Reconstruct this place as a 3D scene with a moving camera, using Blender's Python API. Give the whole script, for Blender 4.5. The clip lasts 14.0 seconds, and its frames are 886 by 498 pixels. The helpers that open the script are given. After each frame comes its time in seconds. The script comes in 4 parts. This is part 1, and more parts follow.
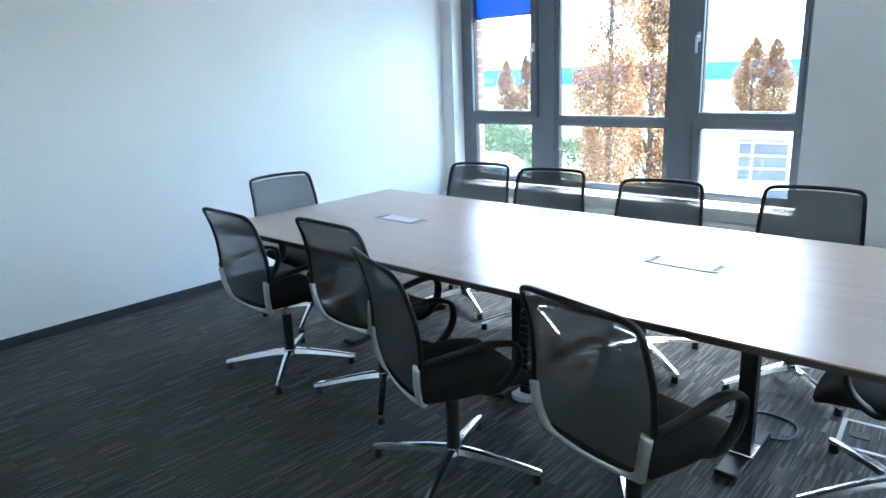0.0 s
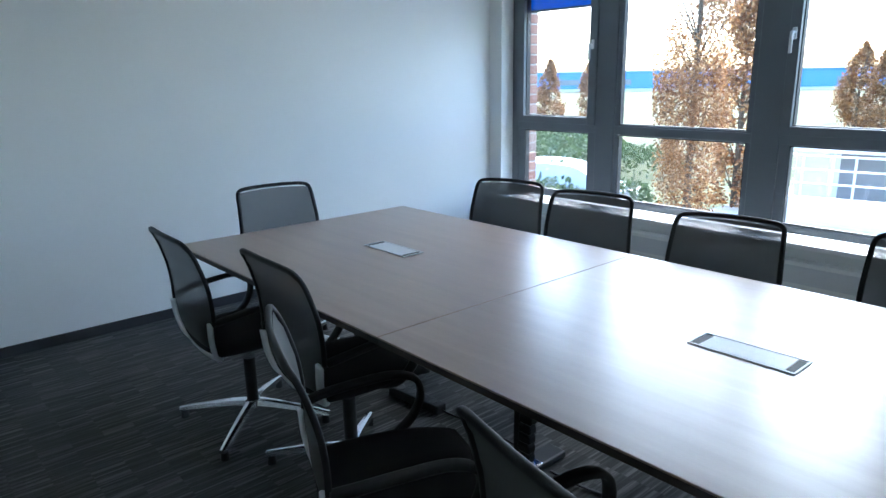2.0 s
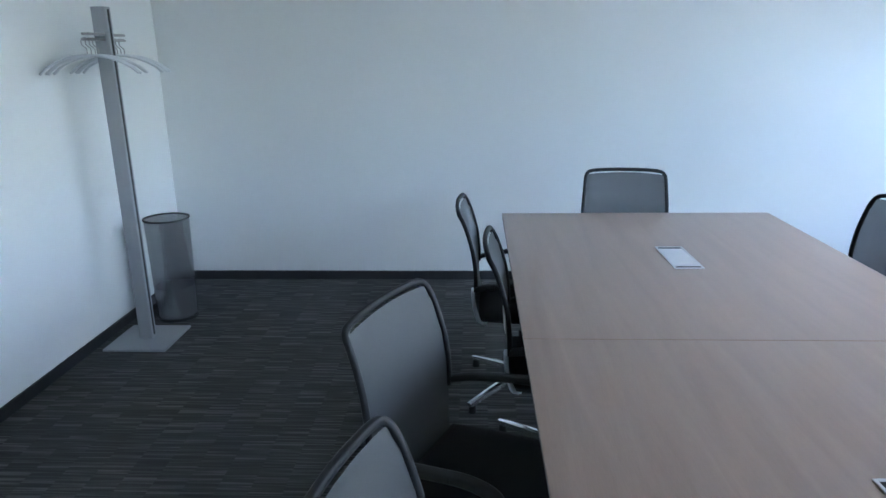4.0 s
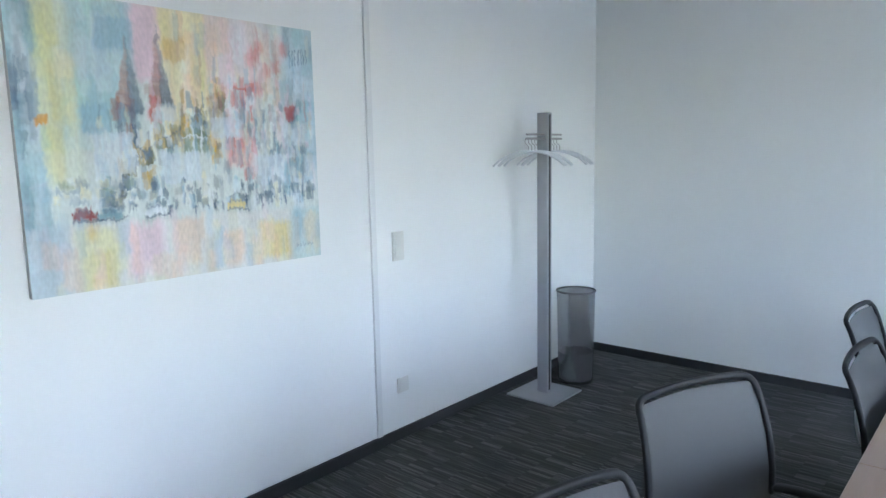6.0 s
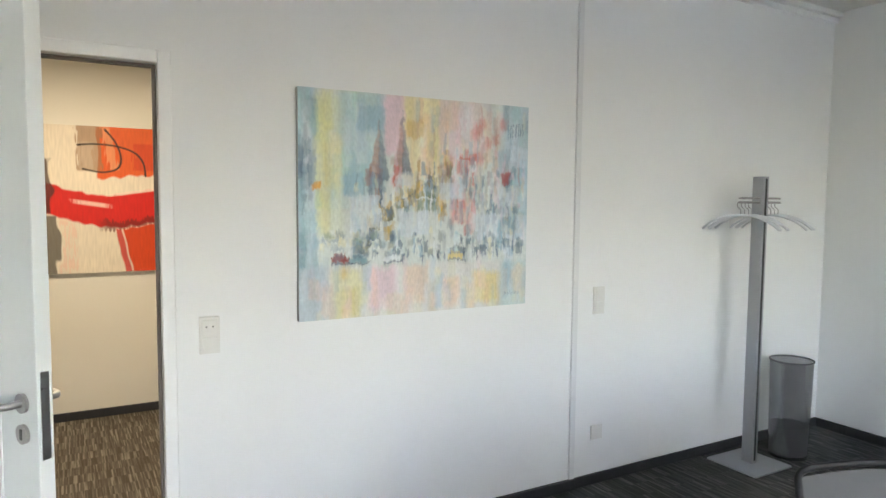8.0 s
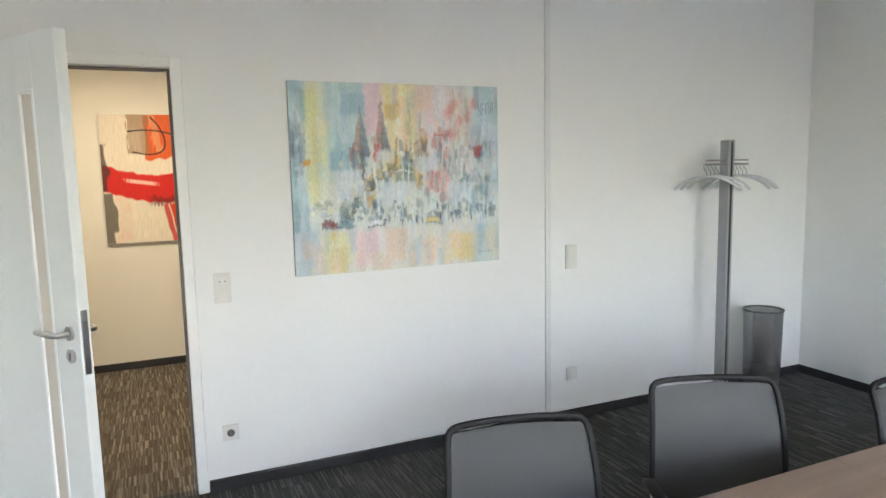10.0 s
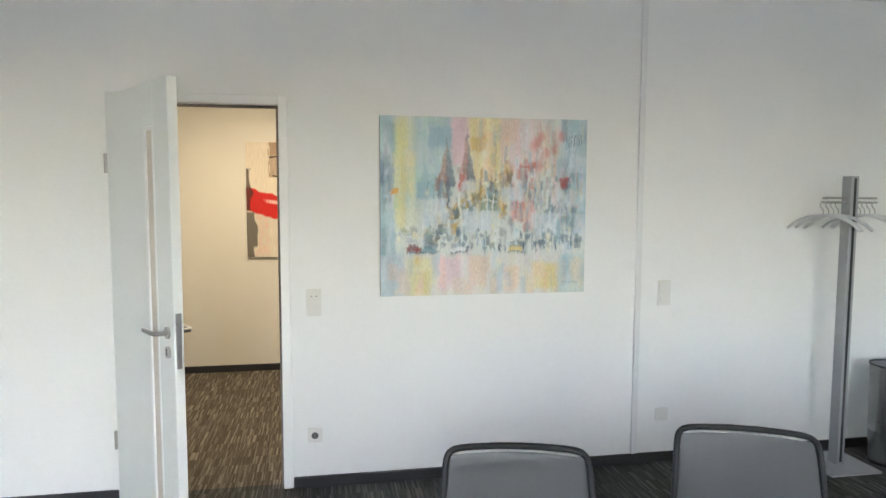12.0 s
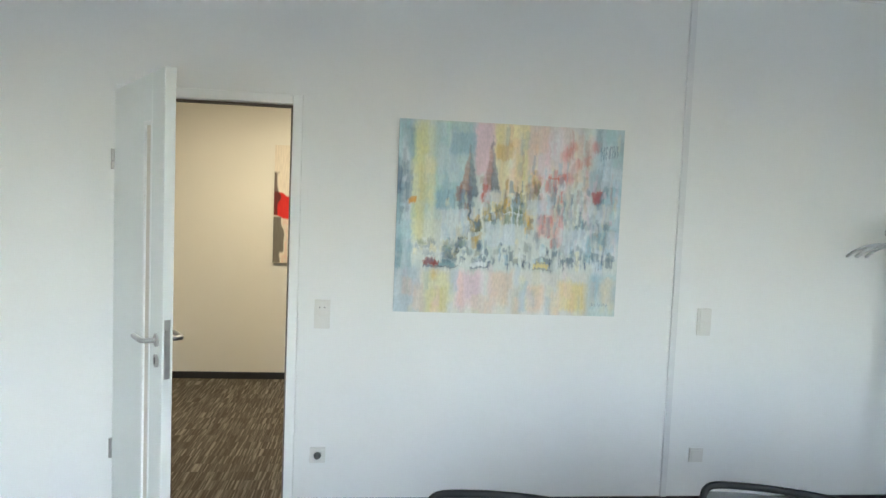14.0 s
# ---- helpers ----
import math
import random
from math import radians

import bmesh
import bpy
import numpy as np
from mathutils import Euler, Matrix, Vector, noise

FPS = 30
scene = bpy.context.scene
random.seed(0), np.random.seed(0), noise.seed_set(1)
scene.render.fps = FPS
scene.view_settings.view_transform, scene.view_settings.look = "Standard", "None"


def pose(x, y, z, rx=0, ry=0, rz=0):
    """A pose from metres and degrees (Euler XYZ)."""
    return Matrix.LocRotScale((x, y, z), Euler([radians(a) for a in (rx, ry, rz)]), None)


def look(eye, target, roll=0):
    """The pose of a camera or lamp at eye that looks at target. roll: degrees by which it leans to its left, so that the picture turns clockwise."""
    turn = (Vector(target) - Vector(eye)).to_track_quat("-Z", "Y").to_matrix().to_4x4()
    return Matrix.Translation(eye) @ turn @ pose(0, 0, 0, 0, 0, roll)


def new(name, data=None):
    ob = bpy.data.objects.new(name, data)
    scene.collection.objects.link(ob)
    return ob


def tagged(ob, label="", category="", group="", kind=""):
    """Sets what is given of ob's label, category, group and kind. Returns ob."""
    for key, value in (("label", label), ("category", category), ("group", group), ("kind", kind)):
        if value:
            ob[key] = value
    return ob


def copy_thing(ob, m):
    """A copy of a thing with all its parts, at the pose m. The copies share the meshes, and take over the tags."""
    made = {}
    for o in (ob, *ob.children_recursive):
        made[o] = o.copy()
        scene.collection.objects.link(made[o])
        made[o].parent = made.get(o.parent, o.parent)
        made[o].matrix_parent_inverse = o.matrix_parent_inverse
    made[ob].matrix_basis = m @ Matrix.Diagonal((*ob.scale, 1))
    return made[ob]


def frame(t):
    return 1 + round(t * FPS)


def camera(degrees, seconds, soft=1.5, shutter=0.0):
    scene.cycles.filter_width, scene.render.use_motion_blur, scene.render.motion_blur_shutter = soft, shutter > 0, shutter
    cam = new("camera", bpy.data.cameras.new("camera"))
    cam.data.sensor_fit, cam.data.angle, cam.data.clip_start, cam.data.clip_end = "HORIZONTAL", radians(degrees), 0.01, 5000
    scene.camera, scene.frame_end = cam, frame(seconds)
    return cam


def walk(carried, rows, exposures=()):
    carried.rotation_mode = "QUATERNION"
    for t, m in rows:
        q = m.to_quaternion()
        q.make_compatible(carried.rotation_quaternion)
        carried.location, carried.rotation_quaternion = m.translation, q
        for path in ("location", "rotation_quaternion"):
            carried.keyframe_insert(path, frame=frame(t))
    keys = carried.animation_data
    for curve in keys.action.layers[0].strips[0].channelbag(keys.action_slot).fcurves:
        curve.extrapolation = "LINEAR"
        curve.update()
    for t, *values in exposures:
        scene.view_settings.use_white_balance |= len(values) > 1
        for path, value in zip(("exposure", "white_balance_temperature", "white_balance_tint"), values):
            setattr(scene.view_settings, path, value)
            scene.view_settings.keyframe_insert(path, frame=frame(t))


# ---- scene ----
cam = camera(67.0, 14.0)

PATH = [
    (0, (-4.466, -0.376, 1.496), (-3.169, -1.811, 0.988), -2.2),
    (0.5, (-4.353, -0.556, 1.504), (-3.073, -2.012, 1.016), -2.4),
    (1, (-4.276, -0.771, 1.493), (-2.855, -2.091, 1.005), 0.1),
    (1.5, (-4.221, -0.96, 1.478), (-2.759, -2.231, 0.98), -0.2),
    (2, (-4.21, -1.151, 1.476), (-2.752, -2.425, 0.974), -1.0),
    (2.5, (-4.328, -1.371, 1.453), (-2.668, -2.375, 0.966), 0.6),
    (2.7, (-4.387, -1.467, 1.448), (-2.658, -2.343, 0.953), 1.3),
    (4.8, (-4.525, -2.221, 1.544), (-2.66, -1.662, 1.085), -2.4),
    (5, (-4.573, -2.179, 1.504), (-2.724, -1.542, 1.086), -2.2),
    (5.5, (-4.59, -2.368, 1.512), (-2.87, -1.417, 1.137), -1.9),
    (6, (-4.567, -2.474, 1.522), (-3.078, -1.168, 1.244), -1.2),
    (6.5, (-4.565, -2.417, 1.56), (-3.273, -0.902, 1.366), -0.9),
    (7, (-4.584, -2.442, 1.594), (-3.33, -0.892, 1.447), -0.9),
    (7.5, (-4.606, -2.646, 1.597), (-3.532, -0.965, 1.455), 0.9),
    (8, (-4.696, -2.812, 1.606), (-3.716, -1.074, 1.46), 0.5),
    (8.2, (-4.721, -2.893, 1.592), (-3.731, -1.16, 1.459), 1.0),
    (10.3, (-4.515, -3.561, 1.629), (-3.749, -1.73, 1.379), -0.9),
    (10.5, (-4.512, -3.613, 1.624), (-3.77, -1.772, 1.378), -0.4),
    (11, (-4.422, -3.662, 1.651), (-3.722, -1.801, 1.432), 0.7),
    (11.5, (-4.202, -3.703, 1.634), (-3.709, -1.773, 1.453), 0.6),
    (12, (-4.153, -3.731, 1.657), (-3.797, -1.77, 1.489), 0.2),
    (12.5, (-4.132, -3.717, 1.672), (-3.805, -1.749, 1.535), 0.2),
    (13, (-4.14, -3.657, 1.692), (-3.769, -1.699, 1.524), 1.3),
    (13.5, (-4.106, -3.587, 1.661), (-3.683, -1.639, 1.497), 1.3),
    (14, (-3.97, -3.504, 1.647), (-3.75, -1.521, 1.513), 2.4),
]
EXPOSURES = [(0, 4.42, 5440, 0), (0.5, 3.97, 5450, 0), (1.5, 3.57, 5480, 1), (2.7, 3.52, 5500, 3), (5, 4.22, 5360, 6), (5.5, 4.22, 5400, 6), (6, 4.24, 5750, 8), (6.5, 4.24, 6150, 8), (7.5, 4.17, 6850, 10), (11, 4.18, 6900, 10), (13, 4.04, 6900, 9), (13.5, 4.03, 6850, 9), (14, 4.05, 6450, 4)]
walk(cam, [(t, look(eye, target, roll)) for t, eye, target, roll in PATH], EXPOSURES)

# ---- light ----
world = bpy.data.worlds.new("sky")
scene.world = world
world.use_nodes = True
wn = world.node_tree.nodes
sky = wn.new("ShaderNodeTexSky")
sky.sky_type, sky.sun_disc = "NISHITA", False
sky.sun_elevation, sky.sun_rotation = radians(52), radians(165)
sky.air_density, sky.dust_density, sky.ozone_density = 1.0, 2.5, 1.0
world.node_tree.links.new(sky.outputs[0], wn["Background"].inputs[0])
wn["Background"].inputs[1].default_value = 0.15
sun = new("sun", bpy.data.lights.new("sun", "SUN"))
sun.data.energy, sun.data.angle, sun.data.color = 0.5, radians(50), (1, 0.97, 0.93)
sun.matrix_world = look((8, -29.9, 39.6), (0, 0, 0))


def lamp(name, at, aim, sx, sy, power, color):
    ob = new(name, bpy.data.lights.new(name, "AREA"))
    ob.data.shape, ob.data.size, ob.data.size_y, ob.data.energy, ob.data.color = "RECTANGLE", sx, sy, power, color
    ob.matrix_world = look(at, aim)
    return ob


lamp("corridor_lamp", (-4.6, 1.3, 2.545), (-4.6, 1.3, 0), 1.2, 0.3, 1.5, (1, 0.91, 0.75))


# ---- materials ----
def material(name):
    m = bpy.data.materials.new(name)
    m.use_nodes = True
    nt = m.node_tree
    return m, nt, nt.nodes["Principled BSDF"]


def node(nt, kind, **values):
    n = nt.nodes.new(kind)
    for key, value in values.items():
        n.inputs[key.replace("_", " ")].default_value = value
    return n


def coords(nt, scale=(1, 1, 1), turn=0.0):
    tc = nt.nodes.new("ShaderNodeTexCoord")
    mp = nt.nodes.new("ShaderNodeMapping")
    mp.inputs["Scale"].default_value = scale
    mp.inputs["Rotation"].default_value = (0, 0, turn)
    nt.links.new(tc.outputs["Object"], mp.inputs["Vector"])
    return mp.outputs[0]


def ramp(nt, source, stops):
    r = nt.nodes.new("ShaderNodeValToRGB")
    e = r.color_ramp.elements
    while len(e) < len(stops):
        e.new(0.5)
    for el, (p, c) in zip(e, stops):
        el.position, el.color = p, (*c, 1)
    nt.links.new(source, r.inputs[0])
    return r.outputs[0]


def surface(name, color, rough=0.5, metal=0.0, vary=0.12, scale=4.0, fine=120.0, bump=0.1, stretch=(1, 1, 1), rvary=0.1, spec=0.5):
    """A surface with broad stains and fine grain."""
    m, nt, b = material(name)
    v = coords(nt, stretch)
    broad = node(nt, "ShaderNodeTexNoise", Scale=scale, Detail=5.0)
    grain = node(nt, "ShaderNodeTexNoise", Scale=fine, Detail=3.0)
    nt.links.new(v, broad.inputs["Vector"])
    nt.links.new(v, grain.inputs["Vector"])
    add = nt.nodes.new("ShaderNodeMath")
    add.operation = "MULTIPLY_ADD"
    nt.links.new(grain.outputs[0], add.inputs[0])
    add.inputs[1].default_value = 0.4
    nt.links.new(broad.outputs[0], add.inputs[2])
    lo, hi = [c * (1 - vary) for c in color], [min(1, c * (1 + vary)) for c in color]
    nt.links.new(ramp(nt, add.outputs[0], [(0.4, lo), (1.0, hi)]), b.inputs["Base Color"])
    rr = nt.nodes.new("ShaderNodeMapRange")
    rr.inputs["To Min"].default_value, rr.inputs["To Max"].default_value = max(0.02, rough - rvary), min(1, rough + rvary)
    nt.links.new(broad.outputs[0], rr.inputs[0])
    nt.links.new(rr.outputs[0], b.inputs["Roughness"])
    b.inputs["Metallic"].default_value = metal
    b.inputs["Specular IOR Level"].default_value = spec
    if bump:
        bp = node(nt, "ShaderNodeBump", Strength=bump, Distance=0.002)
        nt.links.new(grain.outputs[0], bp.inputs["Height"])
        nt.links.new(bp.outputs[0], b.inputs["Normal"])
    return m


def carpet(name, dark, mid, light):
    """Loop carpet with broken streaks that run along y, shifted from tile to tile."""
    m, nt, b = material(name)
    v = coords(nt)
    brick = node(nt, "ShaderNodeTexBrick", Scale=2.0, Mortar_Size=0.0)
    brick.offset = 0.5
    brick.inputs["Color1"].default_value, brick.inputs["Color2"].default_value = (0, 0, 0, 1), (1, 1, 1, 1)
    nt.links.new(v, brick.inputs["Vector"])
    sep = nt.nodes.new("ShaderNodeVectorMath")
    sep.operation = "MULTIPLY"
    nt.links.new(v, sep.inputs[0])
    sep.inputs[1].default_value = (90, 2.1, 1)
    shift = nt.nodes.new("ShaderNodeVectorMath")
    shift.operation = "MULTIPLY_ADD"
    nt.links.new(brick.outputs["Color"], shift.inputs[0])
    shift.inputs[1].default_value = (37, 53, 11)
    nt.links.new(sep.outputs[0], shift.inputs[2])
    streak = node(nt, "ShaderNodeTexNoise", Scale=1.0, Detail=2.0)
    nt.links.new(shift.outputs[0], streak.inputs["Vector"])
    broad = node(nt, "ShaderNodeTexNoise", Scale=3.0, Detail=3.0)
    nt.links.new(v, broad.inputs["Vector"])
    add = nt.nodes.new("ShaderNodeMath")
    add.operation = "MULTIPLY_ADD"
    nt.links.new(broad.outputs[0], add.inputs[0])
    add.inputs[1].default_value = 0.12
    nt.links.new(streak.outputs[0], add.inputs[2])
    nt.links.new(ramp(nt, add.outputs[0], [(0.45, dark), (0.6, mid), (0.74, light)]), b.inputs["Base Color"])
    b.inputs["Roughness"].default_value = 0.95
    b.inputs["Specular IOR Level"].default_value = 0.15
    loop = node(nt, "ShaderNodeTexNoise", Scale=260.0, Detail=2.0)
    nt.links.new(v, loop.inputs["Vector"])
    h = nt.nodes.new("ShaderNodeMath")
    h.operation = "ADD"
    nt.links.new(loop.outputs[0], h.inputs[0])
    nt.links.new(streak.outputs[0], h.inputs[1])
    bp = node(nt, "ShaderNodeBump", Strength=0.7, Distance=0.004)
    nt.links.new(h.outputs[0], bp.inputs["Height"])
    nt.links.new(bp.outputs[0], b.inputs["Normal"])
    return m


def sheer(name, color, rough, clear, metal=0.0, weave=(420, 420)):
    """A woven or punched sheet that lets a share of the light through its holes."""
    m, nt, b = material(name)
    b.inputs["Base Color"].default_value = (*color, 1)
    b.inputs["Roughness"].default_value, b.inputs["Metallic"].default_value = rough, metal
    v = coords(nt, (weave[0], weave[0], weave[1]))
    cells = node(nt, "ShaderNodeTexVoronoi", Scale=1.0)
    nt.links.new(v, cells.inputs["Vector"])
    rr = nt.nodes.new("ShaderNodeMapRange")
    rr.inputs["From Min"].default_value, rr.inputs["From Max"].default_value = 0.2, 0.7
    rr.inputs["To Min"].default_value, rr.inputs["To Max"].default_value = min(1, clear * 1.08), clear * 0.92
    nt.links.new(cells.outputs["Distance"], rr.inputs[0])
    mix = nt.nodes.new("ShaderNodeMixShader")
    hole = nt.nodes.new("ShaderNodeBsdfTransparent")
    nt.links.new(rr.outputs[0], mix.inputs[0])
    nt.links.new(b.outputs[0], mix.inputs[1])
    nt.links.new(hole.outputs[0], mix.inputs[2])
    nt.links.new(mix.outputs[0], nt.nodes["Material Output"].inputs[0])
    return m


def pane_glass(name, tint=(1, 1, 1), gloss=0.06):
    m, nt, b = material(name)
    nt.nodes.remove(b)
    clear = node(nt, "ShaderNodeBsdfTransparent", Color=(*tint, 1))
    shine = node(nt, "ShaderNodeBsdfGlossy", Roughness=0.02)
    mix = nt.nodes.new("ShaderNodeMixShader")
    mix.inputs[0].default_value = gloss
    nt.links.new(clear.outputs[0], mix.inputs[1])
    nt.links.new(shine.outputs[0], mix.inputs[2])
    nt.links.new(mix.outputs[0], nt.nodes["Material Output"].inputs[0])
    return m


def wood(name, dark, light):
    m, nt, b = material(name)
    v = coords(nt, (0.7, 9, 9))
    fig = node(nt, "ShaderNodeTexNoise", Scale=2.0, Detail=6.0, Distortion=0.6)
    fine = node(nt, "ShaderNodeTexNoise", Scale=45.0, Detail=2.0)
    nt.links.new(v, fig.inputs["Vector"])
    nt.links.new(v, fine.inputs["Vector"])
    add = nt.nodes.new("ShaderNodeMath")
    add.operation = "MULTIPLY_ADD"
    nt.links.new(fine.outputs[0], add.inputs[0])
    add.inputs[1].default_value = 0.35
    nt.links.new(fig.outputs[0], add.inputs[2])
    nt.links.new(ramp(nt, add.outputs[0], [(0.45, dark), (0.95, light)]), b.inputs["Base Color"])
    b.inputs["Roughness"].default_value = 0.33
    b.inputs["Specular IOR Level"].default_value = 1.0
    b.inputs["Coat Weight"].default_value, b.inputs["Coat Roughness"].default_value = 0.7, 0.33
    bp = node(nt, "ShaderNodeBump", Strength=0.02, Distance=0.001)
    nt.links.new(fine.outputs[0], bp.inputs["Height"])
    nt.links.new(bp.outputs[0], b.inputs["Normal"])
    return m


def pigment(name, rough=0.6):
    m, nt, b = material(name)
    a = nt.nodes.new("ShaderNodeVertexColor")
    a.layer_name = "pigment"
    nt.links.new(a.outputs[0], b.inputs["Base Color"])
    b.inputs["Roughness"].default_value = rough
    n = node(nt, "ShaderNodeTexNoise", Scale=180.0)
    nt.links.new(coords(nt, (1, 1, 0.4)), n.inputs["Vector"])
    bp = node(nt, "ShaderNodeBump", Strength=0.2, Distance=0.002)
    nt.links.new(n.outputs[0], bp.inputs["Height"])
    nt.links.new(bp.outputs[0], b.inputs["Normal"])
    return m


def leafy(name, stops):
    m, nt, b = material(name)
    g = nt.nodes.new("ShaderNodeNewGeometry")
    nt.links.new(ramp(nt, g.outputs["Random Per Island"], stops), b.inputs["Base Color"])
    b.inputs["Roughness"].default_value = 0.7
    glow = nt.nodes.new("ShaderNodeBsdfTranslucent")
    mix = nt.nodes.new("ShaderNodeMixShader")
    mix.inputs[0].default_value = 0.45
    nt.links.new(b.inputs["Base Color"].links[0].from_socket, glow.inputs["Color"])
    nt.links.new(b.outputs[0], mix.inputs[1])
    nt.links.new(glow.outputs[0], mix.inputs[2])
    nt.links.new(mix.outputs[0], nt.nodes["Material Output"].inputs[0])
    return m


M_WALL = surface("wall_paint", (0.78, 0.79, 0.78), 0.75, vary=0.025, scale=1.2, fine=90, bump=0.25)
M_CEIL = surface("ceiling_paint", (0.72, 0.72, 0.70), 0.85, vary=0.03, scale=1.5, fine=60, bump=0.2)
M_CREAM = surface("cream_paint", (0.82, 0.78, 0.70), 0.7, vary=0.03, scale=1.0, fine=90, bump=0.25)
M_DOOR = surface("door_lacquer", (0.76, 0.79, 0.77), 0.45, vary=0.02, fine=40, bump=0.04)
M_TRIM = surface("white_trim", (0.8, 0.81, 0.8), 0.45, vary=0.03, fine=60, bump=0.05)
M_STRIP = surface("grey_joint_strip", (0.69, 0.70, 0.70), 0.5, vary=0.05)
M_SEAL = surface("rubber_seal", (0.16, 0.14, 0.13), 0.7)
M_BASE = surface("black_baseboard", (0.025, 0.025, 0.028), 0.55, vary=0.2)
M_CARPET = carpet("grey_carpet", (0.045, 0.046, 0.045), (0.072, 0.073, 0.071), (0.145, 0.143, 0.137))
M_CARPET2 = carpet("brown_carpet", (0.085, 0.071, 0.056), (0.135, 0.115, 0.092), (0.27, 0.24, 0.20))
M_WINDOW = surface("grey_window_frame", (0.13, 0.148, 0.165), 0.42, vary=0.06, fine=60, bump=0.04)
M_GASKET = surface("black_gasket", (0.02, 0.02, 0.022), 0.6)
M_GLASS = pane_glass("clear_glass")
M_MILK = surface("frosted_glass", (0.62, 0.57, 0.49), 0.35, vary=0.04, bump=0.02)
M_BLIND = surface("blue_blind_cloth", (0.03, 0.10, 0.42), 0.7, vary=0.08, fine=300)
_nt = M_BLIND.node_tree
_through, _both = node(_nt, "ShaderNodeBsdfTranslucent", Color=(0.03, 0.19, 0.50, 1)), _nt.nodes.new("ShaderNodeMixShader")
_both.inputs[0].default_value = 0.5
_nt.links.new(_nt.nodes["Principled BSDF"].outputs[0], _both.inputs[1])
_nt.links.new(_through.outputs[0], _both.inputs[2])
_nt.links.new(_both.outputs[0], _nt.nodes["Material Output"].inputs[0])
M_STEEL = surface("brushed_steel", (0.42, 0.41, 0.40), 0.3, metal=1.0, vary=0.06, fine=150, stretch=(1, 1, 6))
M_CHROME = surface("polished_aluminium", (0.78, 0.79, 0.8), 0.16, metal=1.0, vary=0.04, bump=0.03)
M_SILVER = surface("silver_lacquer", (0.36, 0.37, 0.385), 0.42, metal=0.35, vary=0.05, bump=0.04)
M_SATIN = surface("satin_aluminium", (0.72, 0.73, 0.74), 0.32, metal=0.85, vary=0.04, bump=0.03)
M_PALE = surface("pale_silver_plastic", (0.62, 0.64, 0.66), 0.4, vary=0.05)
M_BLACK = surface("black_plastic", (0.012, 0.013, 0.014), 0.5, vary=0.2, fine=200, bump=0.1, spec=0.25)
M_FABRIC = surface("black_fabric", (0.016, 0.016, 0.018), 0.9, vary=0.25, fine=500, bump=0.5, spec=0.2)
M_MESH = sheer("charcoal_mesh_fabric", (0.052, 0.056, 0.058), 0.55, 0.18, weave=(500, 260))
M_PUNCH = sheer("perforated_steel", (0.31, 0.315, 0.32), 0.24, 0.27, metal=0.9, weave=(260, 260))
M_TABLE = wood("walnut_veneer", (0.215, 0.137, 0.094), (0.295, 0.200, 0.144))
M_EDGE = surface("dark_table_edge", (0.04, 0.033, 0.03), 0.5, vary=0.2)
M_PLASTIC = surface("white_plastic", (0.69, 0.685, 0.65), 0.35, vary=0.02, bump=0.0)
M_HOLE = surface("dark_socket_hole", (0.09, 0.09, 0.09), 0.5)
M_PAINT = pigment("painted_canvas")
M_CANVAS = surface("canvas_edge", (0.36, 0.38, 0.38), 0.8)
M_LAMP, _nt, _b = material("lamp_diffuser")
_b.inputs["Emission Color"].default_value, _b.inputs["Emission Strength"].default_value = (1, 0.78, 0.48, 1), 1.0
M_BRICK, _nt, _b = material("red_brown_brick")
_oi = _nt.nodes.new("ShaderNodeObjectInfo")
_nt.links.new(ramp(_nt, _oi.outputs["Random"], [(0.0, (0.20, 0.10, 0.075)), (0.6, (0.30, 0.17, 0.13)), (1.0, (0.26, 0.19, 0.17))]), _b.inputs["Base Color"])
_b.inputs["Roughness"].default_value = 0.85
M_MORTAR = surface("pale_mortar", (0.42, 0.40, 0.37), 0.9)
M_FIELD = surface("autumn_meadow", (0.13, 0.135, 0.075), 0.95, vary=0.55, scale=0.06, fine=1.5, bump=0.6, spec=0.1)
M_PAVE = surface("pale_concrete", (0.42, 0.41, 0.39), 0.85, vary=0.12, scale=0.5, fine=20)
M_RENDER = surface("white_render", (0.72, 0.72, 0.7), 0.8, vary=0.06, scale=0.4, fine=10)
# flat grey that stands in for shade inside the bay; distant windows share it
M_SHADE = surface("opening_shade_grey", (0.20, 0.21, 0.22), 0.6)
M_BLUE = surface("blue_cladding", (0.10, 0.26, 0.60), 0.6, vary=0.08, scale=0.05, fine=1)
M_BARK = surface("grey_bark", (0.10, 0.075, 0.055), 0.9, vary=0.3, scale=6, fine=40, bump=0.8)
M_LEAF = leafy("copper_beech_leaves", [(0.0, (0.10, 0.042, 0.022)), (0.4, (0.24, 0.105, 0.042)), (0.8, (0.42, 0.22, 0.08)), (1.0, (0.50, 0.34, 0.18))])
M_BUSH = leafy("green_hedge_leaves", [(0.0, (0.03, 0.055, 0.02)), (0.6, (0.06, 0.09, 0.035)), (1.0, (0.12, 0.14, 0.07))])
M_CABLE = surface("black_cable", (0.015, 0.015, 0.016), 0.5)
M_CAR = surface("silver_car_paint", (0.42, 0.44, 0.46), 0.25, metal=0.4, vary=0.05)
M_TYRE = surface("tyre_rubber", (0.02, 0.02, 0.02), 0.8)


# ---- mesh helpers ----
def part(name, bm, mat, parent=None, label="", smooth=False):
    me = bpy.data.meshes.new(name)
    bmesh.ops.recalc_face_normals(bm, faces=bm.faces[:])
    bm.to_mesh(me)
    bm.free()
    me.materials.append(mat)
    if smooth:
        for p in me.polygons:
            p.use_smooth = True
    ob = new(name, me)
    if parent is not None:
        ob.parent = parent
    return tagged(ob, label=label) if label else ob


